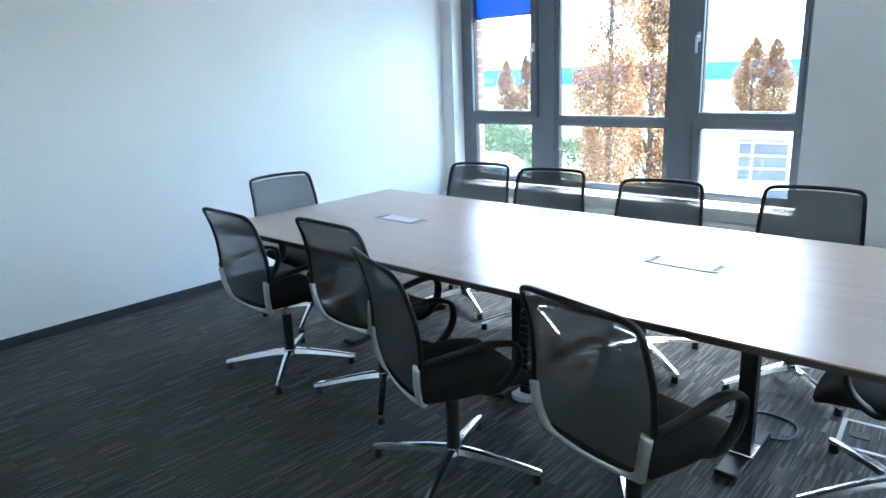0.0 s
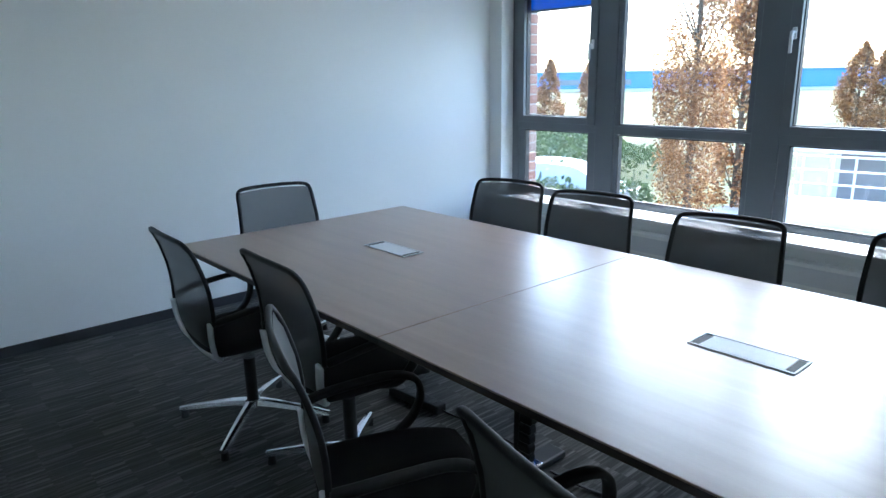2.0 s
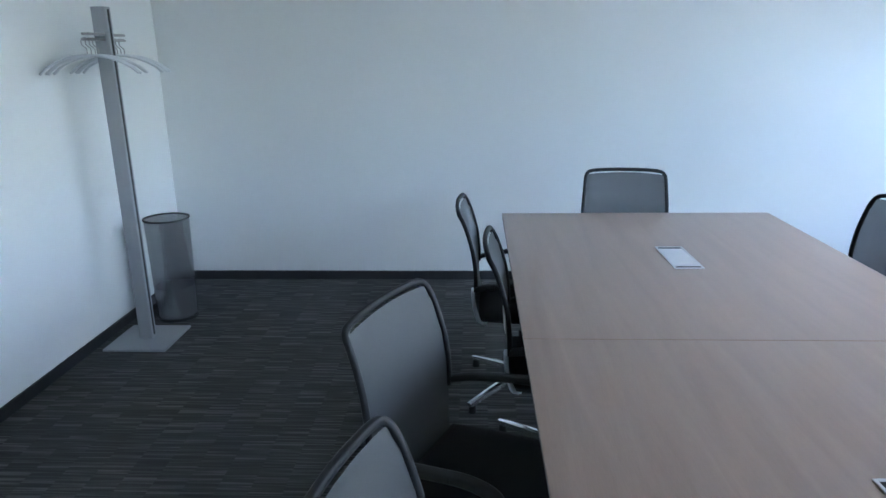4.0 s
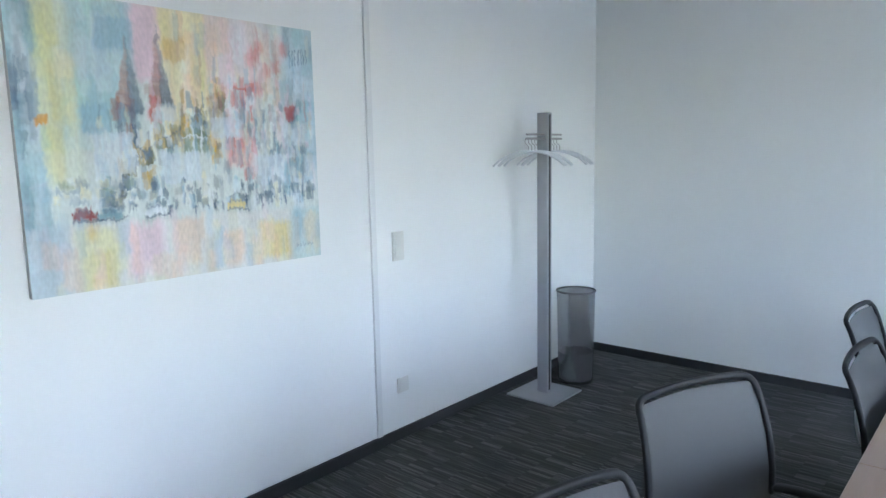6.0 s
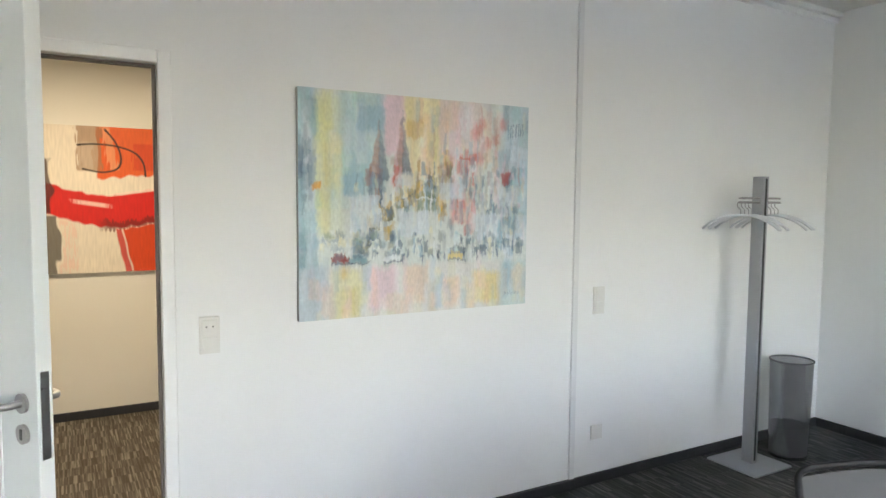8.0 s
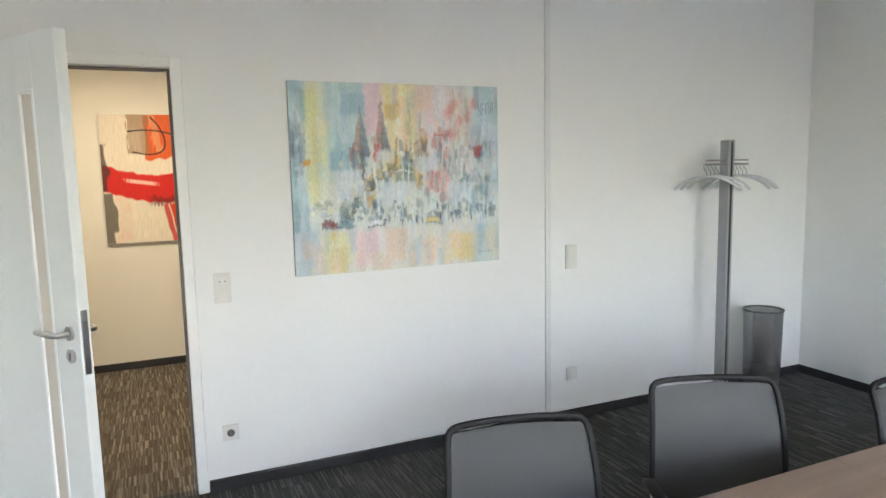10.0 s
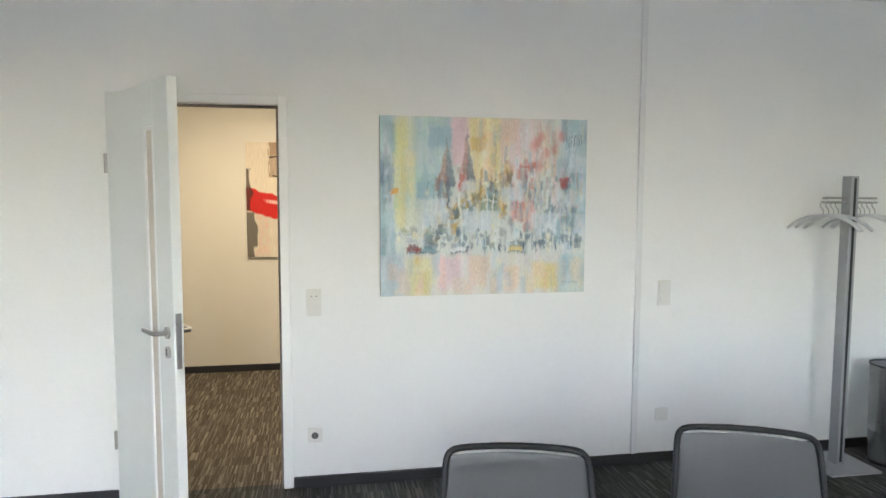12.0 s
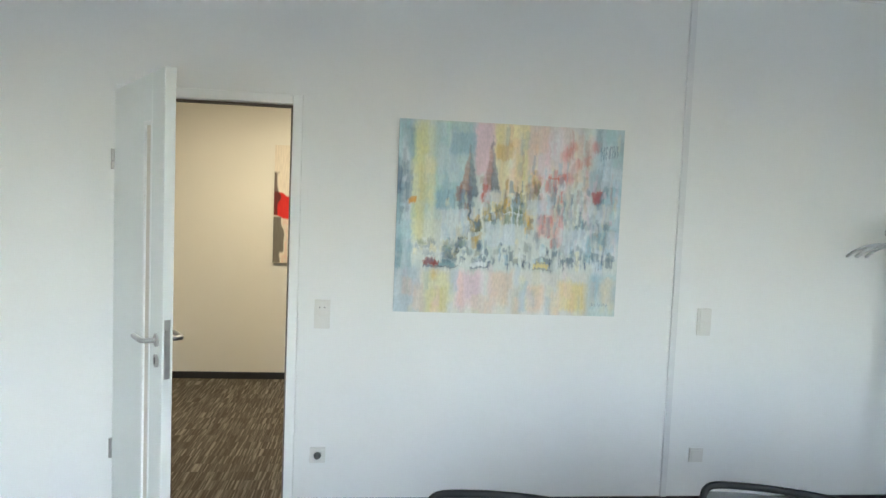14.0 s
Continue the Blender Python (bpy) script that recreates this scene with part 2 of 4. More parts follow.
def empty(name, m, label, category, group="", kind=""):
    ob = new(name)
    ob.empty_display_size = 0.1
    ob.matrix_basis = m
    return tagged(ob, label, category, group, kind)


def box(x0, x1, y0, y1, z0, z1, bevel=0.0, segments=2, bm=None):
    bm = bm or bmesh.new()
    m = Matrix.Translation(((x0 + x1) / 2, (y0 + y1) / 2, (z0 + z1) / 2)) @ Matrix.Diagonal((abs(x1 - x0), abs(y1 - y0), abs(z1 - z0), 1))
    made = bmesh.ops.create_cube(bm, size=1, matrix=m)
    if bevel:
        edges = list({e for v in made["verts"] for e in v.link_edges})
        bmesh.ops.bevel(bm, geom=edges, offset=bevel, segments=segments, affect="EDGES", profile=0.5)
    return bm


def cyl(x, y, z0, z1, r0, r1=None, n=24, bm=None, caps=True):
    bm = bm or bmesh.new()
    bmesh.ops.create_cone(bm, cap_ends=caps, segments=n, radius1=r0, radius2=r0 if r1 is None else r1, depth=z1 - z0, matrix=Matrix.Translation((x, y, (z0 + z1) / 2)))
    return bm


def rod(a, b, r, n=12, bm=None, r2=None):
    bm = bm or bmesh.new()
    a, b = Vector(a), Vector(b)
    m = Matrix.Translation((a + b) / 2) @ (b - a).to_track_quat("Z", "Y").to_matrix().to_4x4()
    bmesh.ops.create_cone(bm, cap_ends=True, segments=n, radius1=r, radius2=r if r2 is None else r2, depth=(b - a).length, matrix=m)
    return bm


def smooth_path(points, steps=5, closed=False):
    pts = [Vector(p) for p in points]
    n, out = len(pts), []
    for i in range(n if closed else n - 1):
        if closed:
            p0, p1, p2, p3 = (pts[(i + k) % n] for k in (-1, 0, 1, 2))
        else:
            p0, p1, p2, p3 = pts[max(i - 1, 0)], pts[i], pts[i + 1], pts[min(i + 2, n - 1)]
        for s in range(steps):
            t = s / steps
            out.append(0.5 * (2 * p1 + (p2 - p0) * t + (2 * p0 - 5 * p1 + 4 * p2 - p3) * t * t + (3 * p1 - p0 - 3 * p2 + p3) * t ** 3))
    if not closed:
        out.append(pts[-1])
    return out


def sweep(points, wide, thick, side=(1, 0, 0), n=10, closed=False, bm=None):
    """A rounded bar along points: wide along the side vector, thick across it."""
    bm = bm or bmesh.new()
    rings, side = [], Vector(side)
    c = len(points)
    for i, p in enumerate(points):
        a = points[(i - 1) % c] if closed or i else p
        b = points[(i + 1) % c] if closed or i < c - 1 else p
        t = (b - a).normalized()
        s = (side - t * side.dot(t))
        s = s.normalized() if s.length > 1e-4 else t.orthogonal().normalized()
        u = t.cross(s)
        ring = []
        for k in range(n):
            an = 2 * math.pi * k / n
            ca, sa = math.cos(an), math.sin(an)
            ring.append(bm.verts.new(p + s * wide / 2 * math.copysign(abs(ca) ** 0.6, ca) + u * thick / 2 * math.copysign(abs(sa) ** 0.6, sa)))
        rings.append(ring)
    for i in range(c if closed else c - 1):
        r0, r1 = rings[i], rings[(i + 1) % c]
        for k in range(n):
            bm.faces.new((r0[k], r0[(k + 1) % n], r1[(k + 1) % n], r1[k]))
    if not closed:
        bm.faces.new(rings[0][::-1])
        bm.faces.new(rings[-1])
    return bm


def structure(name, bm, mat, label, category, parent=None):
    return tagged(part(name, bm, mat, parent), label, category, kind="structure")


# ---- room shell ----
XR, YW, ZC = -7.8, -5.40, 2.92
DX0, DX1, DZ = -5.185, -4.376, 2.12
WX0, WX1, WZ0, WZ1 = -3.235, -0.14, 0.465, 2.70
NEXT = -3.95
structure("floor", box(XR - 0.2, 0.2, YW - 0.3, 0.06, -0.2, 0), M_CARPET, "dark grey streaked loop carpet in meeting room", "floor")
structure("floor_corridor", box(-8.0, -1.5, 0.06, 2.8, -0.2, 0), M_CARPET2, "brown streaked carpet tiles in corridor", "floor")
structure("ceiling", box(XR - 0.2, 0.2, YW - 0.29, 0.12, ZC, ZC + 0.2), M_CEIL, "plain matt white ceiling of meeting room", "ceiling")
structure("ceiling_corridor", box(-8.0, -1.5, 0.12, 2.8, 2.6, 2.8), M_CEIL, "plain white corridor ceiling", "ceiling")
structure("wall_east", box(0, 0.2, YW - 0.1, 0.12, 0, ZC), M_WALL, "plain white painted end wall", "wall")
structure("wall_west", box(XR - 0.2, XR, YW - 0.1, 0.12, 0, ZC), M_WALL, "plain white painted wall", "wall")
bm = box(DX1 + 0.04, 0, 0, 0.12, 0, ZC)
box(XR, DX0 - 0.04, 0, 0.12, 0, ZC, bm=bm)
box(DX0 - 0.04, DX1 + 0.04, 0, 0.12, DZ + 0.04, ZC, bm=bm)
structure("wall_north", bm, M_WALL, "white painted partition wall with doorway", "wall")
bm = box(WX1, 0, YW - 0.29, YW, 0, ZC)
box(WX1 + NEXT, WX0, YW - 0.29, YW, 0, ZC, bm=bm)
box(XR, WX0 + NEXT, YW - 0.29, YW, 0, ZC, bm=bm)
for dx in (0, NEXT):
    box(WX0 + dx, WX1 + dx, YW - 0.29, YW, 0, WZ0 - 0.03, bm=bm)
    box(WX0 + dx, WX1 + dx, YW - 0.29, YW, WZ1, ZC, bm=bm)
structure("wall_south", bm, M_WALL, "white painted window wall", "wall")
structure("wall_corridor", box(-8.0, -1.5, 2.6, 2.8, 0, 2.6), M_CREAM, "cream painted corridor wall in warm lamplight", "wall")
structure("wall_corridor_end_1", box(-8.2, -8.0, 0.12, 2.8, 0, 2.6), M_CREAM, "cream painted corridor end wall", "wall")
structure("wall_corridor_end_2", box(-1.5, -1.3, 0.12, 2.8, 0, 2.6), M_CREAM, "cream painted corridor end wall", "wall")


def baseboard(name, x0, x1, y0, y1):
    structure(name, box(x0, x1, y0, y1, 0, 0.062, 0.003, 1), M_BASE, "low black skirting board", "baseboard")


baseboard("baseboard", -0.014, 0, YW, -0.014)
baseboard("baseboard", -2.268, 0, -0.014, 0)
baseboard("baseboard", DX1 + 0.055, -2.268, -0.024, 0)
baseboard("baseboard", XR, DX0 - 0.055, -0.014, 0)
baseboard("baseboard", -8.0, -1.5, 2.586, 2.6)
baseboard("baseboard", XR, -0.014, YW, YW + 0.014)
structure("trim_joint", box(-2.302, -2.266, -0.014, 0, 0.062, ZC - 0.07, 0.002, 1), M_STRIP, "narrow pale grey vertical wall joint strip", "trim")
bm = box(XR, 0, -0.06, 0, ZC - 0.035, ZC, 0.004, 1)
box(XR, 0, -0.03, 0, ZC - 0.07, ZC - 0.035, 0.004, 1, bm=bm)
structure("trim_ceiling", bm, M_TRIM, "stepped white trim between wall and ceiling", "trim")

# ---- doorway and door ----
frame_ob = empty("door_frame", pose(0, 0, 0), "white steel door frame with dark rubber seal", "door frame", kind="structure")
bm = box(DX1, DX1 + 0.05, -0.012, 0.132, 0, DZ + 0.05, 0.003, 1)
part("jamb", bm, M_TRIM, frame_ob)
part("jamb", box(DX0 - 0.05, DX0, -0.012, 0.132, 0, DZ + 0.05, 0.003, 1), M_TRIM, frame_ob)
part("lintel", box(DX0, DX1, -0.011, 0.131, DZ, DZ + 0.05, 0.003, 1), M_TRIM, frame_ob)
part("seal", box(DX1 - 0.014, DX1, 0.036, 0.06, 0, DZ, 0.003, 1), M_SEAL, frame_ob, "dark rubber seal")
part("seal", box(DX0, DX0 + 0.014, 0.036, 0.06, 0, DZ, 0.003, 1), M_SEAL, frame_ob, "dark rubber seal")
part("seal", box(DX0 + 0.014, DX1 - 0.014, 0.036, 0.06, DZ - 0.014, DZ, 0.003, 1), M_SEAL, frame_ob, "dark rubber seal")

LEAF = 0.857
door = empty("door_1", pose(DX0 - 0.005, -0.02, 0, 0, 0, -58.3), "white lacquered door standing half open with narrow frosted glass slot", "door", kind="structure")
S0, S1, SZ0, SZ1 = 0.562, 0.677, 0.17, 1.93
bm = box(0, S0, -0.042, 0, 0.008, 2.135, 0.002, 1)
box(S1, LEAF, -0.042, 0, 0.008, 2.135, 0.002, 1, bm=bm)
box(S0, S1, -0.042, 0, 0.008, SZ0, bm=bm)
box(S0, S1, -0.042, 0, SZ1, 2.135, bm=bm)
leaf = part("leaf", bm, M_DOOR, door)
part("slot_pane", box(S0, S1, -0.035, -0.008, SZ0, SZ1), M_MILK, door, "narrow frosted glass strip")
for y0, y1 in ((-0.045, -0.030), (-0.010, 0.003)):
    bm = box(S0 - 0.004, S0 + 0.012, y0, y1, SZ0, SZ1, 0.002, 1)
    box(S1 - 0.012, S1 + 0.004, y0, y1, SZ0, SZ1, 0.002, 1, bm=bm)
    box(S0 - 0.004, S1 + 0.004, y0, y1, SZ0 - 0.012, SZ0 + 0.004, 0.002, 1, bm=bm)
    box(S0 - 0.004, S1 + 0.004, y0, y1, SZ1 - 0.004, SZ1 + 0.012, 0.002, 1, bm=bm)
    part("glazing_bead", bm, M_TRIM, door)
for s, y in ((-1, -0.042), (1, 0.0)):
    h = part("door_handle", rod((LEAF - 0.065, y, 1.05), (LEAF - 0.065, y + s * 0.009, 1.05), 0.027, 24), M_STEEL, door, "brushed steel lever handle")
    path = smooth_path([(LEAF - 0.065, y, 1.05), (LEAF - 0.065, y + s * 0.045, 1.05), (LEAF - 0.085, y + s * 0.058, 1.05), (LEAF - 0.13, y + s * 0.06, 1.05), (LEAF - 0.20, y + s * 0.06, 1.05)], 5)
    part("lever", sweep(path, 0.019, 0.019, (0, 0, 1), 12), M_STEEL, h, smooth=True)
    k = part("key_rosette", rod((LEAF - 0.065, y, 0.965), (LEAF - 0.065, y + s * 0.009, 0.965), 0.027, 24), M_STEEL, door)
    part("keyhole", box(LEAF - 0.070, LEAF - 0.060, y + s * 0.0095 - 0.002, y + s * 0.0095 + 0.002, 0.95, 0.98, 0.001, 1), M_HOLE, k)
part("lock_plate", box(LEAF, LEAF + 0.002, -0.033, -0.010, 0.90, 1.14), M_STEEL, door, "steel lock faceplate")
for z in (0.35, 1.8):
    part("hinge", rod((0.0, 0.008, z - 0.05), (0.0, 0.008, z + 0.05), 0.009), M_STEEL, door)
    part("hinge", rod((-0.004, -0.048, z - 0.05), (-0.004, -0.048, z + 0.05), 0.009), M_STEEL, door)

# ---- window ----
win = empty("window_1", pose(0, 0, 0), "dark grey framed three-bay window with horizontal transoms", "window", kind="structure")
FY0, FY1 = -5.61, -5.54
G = [(-0.95, -0.285), (-2.205, -1.227), (-3.15, -2.483)]
part("frame_bottom", box(WX0, WX1, FY0, FY1, WZ0, 0.512, 0.004, 1), M_WINDOW, win)
part("frame_top", box(WX0, WX1, FY0, FY1, 2.62, WZ1, 0.004, 1), M_WINDOW, win)
part("frame_side", box(-0.215, WX1, FY0, FY1, 0.512, 2.62, 0.004, 1), M_WINDOW, win)
part("frame_side", box(WX0, -3.185, FY0, FY1, 0.512, 2.62, 0.004, 1), M_WINDOW, win)
for x0, x1 in ((-1.19, -1.02), (-2.42, -2.24)):
    part("mullion", box(x0, x1, FY0, FY1 + 0.005, 0.512, 2.62, 0.004, 1), M_WINDOW, win)
bays = [(-1.02, -0.215), (-2.24, -1.19), (-3.185, -2.42)]
for i, ((a, b), (g0, g1)) in enumerate(zip(bays, G)):
    part("transom", box(a, b, FY0, FY1, 1.02, 1.08, 0.003, 1), M_WINDOW, win)
    for z0, z1, kind in ((0.512, 1.02, 0), (1.08, 2.62, 1)):
        sash = i != 1 and kind == 1
        t, y1 = (0.055, FY1 + 0.022) if sash else (0.012, FY1 - 0.006)
        x0, x1 = (g0, g1)
        zz0, zz1 = z0 + t, z1 - t
        if not kind:
            zz0, zz1 = z0 + 0.006, z1 - 0.006
        bm = box(a, x0, FY0 + 0.006, y1, z0, z1, 0.003, 1)
        box(x1, b, FY0 + 0.006, y1, z0, z1, 0.003, 1, bm=bm)
        box(x0, x1, FY0 + 0.006, y1, z0, zz0, 0.003, 1, bm=bm)
        box(x0, x1, FY0 + 0.006, y1, zz1, z1, 0.003, 1, bm=bm)
        s = part("sash" if sash else "glazing_frame", bm, M_WINDOW, win)
        bm = box(x0, x0 + 0.006, FY0 + 0.015, FY1 - 0.010, zz0, zz1)
        box(x1 - 0.006, x1, FY0 + 0.015, FY1 - 0.010, zz0, zz1, bm=bm)
        box(x0, x1, FY0 + 0.016, FY1 - 0.011, zz0, zz0 + 0.006, bm=bm)
        box(x0, x1, FY0 + 0.016, FY1 - 0.011, zz1 - 0.006, zz1, bm=bm)
        part("gasket", bm, M_GASKET, s)
        p = part("pane", box(x0 + 0.006, x1 - 0.006, -5.585, -5.577, zz0 + 0.006, zz1 - 0.006), M_GLASS, win)
        p.visible_shadow = False
for x in (-0.985, -2.452):
    h = part("window_handle", box(x - 0.014, x + 0.014, FY1 + 0.022, FY1 + 0.032, 1.65, 1.72, 0.003, 1), M_PALE, win, "pale silver turn handle")
    part("grip", sweep(smooth_path([(x, FY1 + 0.03, 1.69), (x, FY1 + 0.065, 1.69), (x, FY1 + 0.07, 1.65), (x, FY1 + 0.068, 1.57)]), 0.02, 0.014), M_PALE, h, smooth=True)
win2 = copy_thing(win, pose(NEXT, 0, 0))
win2.name = "window_2"
structure("window_sill_2", box(WX0 + NEXT - 0.02, WX1 + NEXT + 0.02, FY1, YW + 0.07, 0.425, 0.455, 0.006, 2), M_TRIM, "pale grey inner window sill board", "sill")
structure("window_sill_1", box(WX0 - 0.02, WX1 + 0.02, FY1, YW + 0.07, 0.425, 0.455, 0.006, 2), M_TRIM, "pale grey inner window sill board", "sill")
duct = empty("cable_duct", pose(0, 0, 0), "pale grey cable duct running along wall under window", "cable duct", kind="structure")
part("duct_body", box(XR, -0.02, YW, YW + 0.085, 0.19, 0.35, 0.004, 2), M_TRIM, duct)
part("duct_cover", box(XR, -0.02, YW + 0.085, YW + 0.089, 0.215, 0.325, 0.001, 1), M_PALE, duct)
blind = empty("roller_blind", pose(-0.60, -5.64, 0), "blue fabric roller blind partly lowered outside window", "blind")
part("cloth", box(-0.36, 0.36, -0.002, 0.002, 1.985, 2.66), M_BLIND, blind)
part("bottom_bar", box(-0.36, 0.36, -0.008, 0.008, 1.97, 1.99, 0.003, 1), M_WINDOW, blind)
part("roller", rod((-0.38, 0, 2.66), (0.38, 0, 2.66), 0.03), M_WINDOW, blind)


# ---- conference table ----
TX0, TX1, TY0, TY1, TZ = -4.265, -1.147, -3.52, -2.205, 0.74
SEAM = -2.705
table = empty("conference_table", pose(0, 0, 0), "long walnut veneer conference table in two halves on black legs", "table")
for x0, x1 in ((TX0, SEAM - 0.001), (SEAM + 0.001, TX1)):
    t = part("tabletop", box(x0, x1, TY0, TY1, TZ - 0.006, TZ, 0.0015, 1), M_TABLE, table)
    part("core", box(x0 + 0.002, x1 - 0.002, TY0 + 0.002, TY1 - 0.002, TZ - 0.026, TZ - 0.006), M_EDGE, t, "dark table edge")
    part("apron", box(x0 + 0.25, x1 - 0.25, -2.895, -2.825, TZ - 0.060, TZ - 0.026), M_BLACK, table)
for lx in (-1.64, -2.70, -3.76):
    part("cross_beam", box(lx - 0.03, lx + 0.03, TY0 + 0.2, TY1 - 0.2, TZ - 0.066, TZ - 0.0265, 0.004, 1), M_BLACK, table)
    part("leg", box(lx - 0.032, lx + 0.032, -2.885, -2.835, 0.03, TZ - 0.066, 0.005, 2), M_BLACK, table)
    f = part("foot_bar", box(lx - 0.045, lx + 0.045, -3.06, -2.66, 0.004, 0.032, 0.008, 2), M_BLACK, table)
    part("foot_cap", box(lx - 0.05, lx + 0.05, -2.915, -2.805, 0.030, 0.045, 0.006, 2), M_CHROME, f, "polished cap at leg foot")


def power_box(x):
    ob = empty("table_power_box", pose(x, -2.863, TZ), "brushed aluminium cable flap set flush in tabletop", "power box", "cable flaps in table")
    bm = box(-0.145, 0.145, -0.055, -0.047, 0.0005, 0.004, 0.001, 1)
    box(-0.145, 0.145, 0.047, 0.055, 0.0005, 0.004, 0.001, 1, bm=bm)
    box(-0.145, -0.139, -0.047, 0.047, 0.0005, 0.004, bm=bm)
    box(0.139, 0.145, -0.047, 0.047, 0.0005, 0.004, bm=bm)
    part("rim", bm, M_PALE, ob)
    part("flap", box(-0.115, 0.115, -0.046, 0.046, 0.0005, 0.0035, 0.001, 1), M_PALE, ob)
    for s in (-1, 1):
        part("cable_slot", box(s * 0.116, s * 0.1385, -0.046, 0.046, 0.0004, 0.0012), M_GASKET, ob, "black brush slot")


power_box(-1.917)
power_box(-3.488)


# ---- chairs ----
def build_chair():
    ob = empty("conference_chair", pose(0, 0, 0), "black mesh-back conference chair on polished four-star base", "chair", "chairs round the table")
    for k in range(4):
        a = radians(45 + 90 * k)
        c, s = math.cos(a), math.sin(a)
        pts = [Vector((c * r, s * r, z)) for r, z in ((0.02, 0.088), (0.10, 0.082), (0.20, 0.067), (0.30, 0.050), (0.345, 0.042))]
        bm = bmesh.new()
        rings = []
        for i, p in enumerate(pts):
            w, h = 0.024 - 0.0025 * i, 0.016 - 0.0018 * i
            rings.append([bm.verts.new(p + Vector((-s, c, 0)) * u * w + Vector((0, 0, v * h))) for u, v in ((-1, -0.7), (-0.75, 0.8), (0, 1), (0.75, 0.8), (1, -0.7), (0, -1))])
        for r0, r1 in zip(rings, rings[1:]):
            for i in range(6):
                bm.faces.new((r0[i], r0[(i + 1) % 6], r1[(i + 1) % 6], r1[i]))
        bm.faces.new(rings[0][::-1]), bm.faces.new(rings[-1])
        arm = part("base_arm", bm, M_CHROME, ob, "polished aluminium base arm")
        part("glide", cyl(c * 0.325, s * 0.325, 0, 0.036, 0.019, 0.015, 14), M_BLACK, arm)
    part("base_hub", cyl(0, 0, 0.055, 0.105, 0.038, 0.032), M_CHROME, ob, smooth=False)
    part("column", cyl(0, 0, 0.105, 0.30, 0.026), M_BLACK, ob)
    part("gas_spring", cyl(0, 0, 0.30, 0.37, 0.015), M_CHROME, ob)
    part("tilt_mechanism", box(-0.07, 0.07, -0.10, 0.12, 0.36, 0.395, 0.012, 2), M_BLACK, ob)
    # seat cushion, rounded and drooping at the front
    bm = bmesh.new()
    nx, ny = 14, 14
    top, low = {}, {}
    for i in range(nx + 1):
        for j in range(ny + 1):
            u, v = 2 * i / nx - 1, 2 * j / ny - 1
            x = 0.235 * u * (1 - 0.10 * v * v)
            y = 0.02 + 0.235 * v * (1 - 0.08 * u * u)
            e = max(0.0, 1 - max(abs(u), abs(v)) ** 6)
            z = 0.455 - 0.022 * max(0, v) ** 3 + 0.012 * u * u - 0.03 * (1 - e)
            top[i, j] = bm.verts.new((x, y, z))
            low[i, j] = bm.verts.new((x * 0.97, y * 0.97, z - 0.018 - 0.03 * e))
    for i in range(nx):
        for j in range(ny):
            bm.faces.new((top[i, j], top[i + 1, j], top[i + 1, j + 1], top[i, j + 1]))
            bm.faces.new((low[i, j], low[i, j + 1], low[i + 1, j + 1], low[i + 1, j]))
    for i in range(nx):
        for j in (0, ny):
            bm.faces.new((top[i, j], top[i + 1, j], low[i + 1, j], low[i, j]))
            bm.faces.new((top[j, i], top[j, i + 1], low[j, i + 1], low[j, i]))
    part("seat", bm, M_FABRIC, ob, "black upholstered seat", smooth=True)
    # back: profile from seat to top edge
    prof = [(0.395, -0.180, 0.172), (0.425, -0.196, 0.193), (0.485, -0.211, 0.212), (0.565, -0.215, 0.225), (0.635, -0.216, 0.224), (0.72, -0.226, 0.221), (0.80, -0.247, 0.216), (0.89, -0.280, 0.210)]

    def at(z):
        for (z0, y0, w0), (z1, y1, w1) in zip(prof, prof[1:]):
            if z <= z1:
                f = (z - z0) / (z1 - z0)
                f2 = f * f * (3 - 2 * f) * 0.4 + f * 0.6
                return y0 + (y1 - y0) * f2, w0 + (w1 - w0) * f2
        return prof[-1][1:]
    bm = bmesh.new()
    n, mrow = 14, 16
    grid = {}
    for j in range(mrow + 1):
        z = 0.405 + (0.883 - 0.405) * j / mrow
        y, w = at(z)
        edge = 1 - 0.05 * max(0, (j - mrow + 2) / 2) ** 2 - 0.10 * max(0, (2 - j) / 2) ** 2
        for i in range(n + 1):
            u = 2 * i / n - 1
            grid[i, j] = bm.verts.new((u * w * edge, y - 0.012 * (1 - u * u), z - (0.010 * u * u if j > mrow - 2 else 0)))
    for i in range(n):
        for j in range(mrow):
            bm.faces.new((grid[i, j], grid[i + 1, j], grid[i + 1, j + 1], grid[i, j + 1]))
    part("back_mesh", bm, M_MESH, ob, "semi-transparent charcoal mesh back", smooth=True)
    # frame of the back: sides and top in one rounded hoop
    loop = []
    for z in (0.56, 0.64, 0.72, 0.80, 0.852):
        y, w = at(z)
        loop.append((-w, y, z))
    y, w = at(0.89)
    loop += [(-w * 0.965, y - 0.002, 0.878), (-w * 0.82, y - 0.010, 0.891), (-w * 0.40, y - 0.018, 0.896), (0, y - 0.021, 0.897)]
    loop += [(-x, yy, z) for x, yy, z in loop[-2::-1]]
    part("back_frame", sweep(smooth_path(loop, 4), 0.017, 0.019, (0, 1, 0), 10), M_BLACK, ob, smooth=True)
    for s in (-1, 1):
        pts = [(s * at(z)[1], at(z)[0], z) for z in (0.565, 0.50, 0.45, 0.415)] + [(s * 0.155, -0.178, 0.396)]
        part("back_bracket", sweep([p + Vector((-s * 0.012, -0.012, 0)) for p in smooth_path(pts, 4)], 0.040, 0.016, (1, 0, 0), 8), M_SATIN, ob, "polished aluminium side bracket", smooth=True)
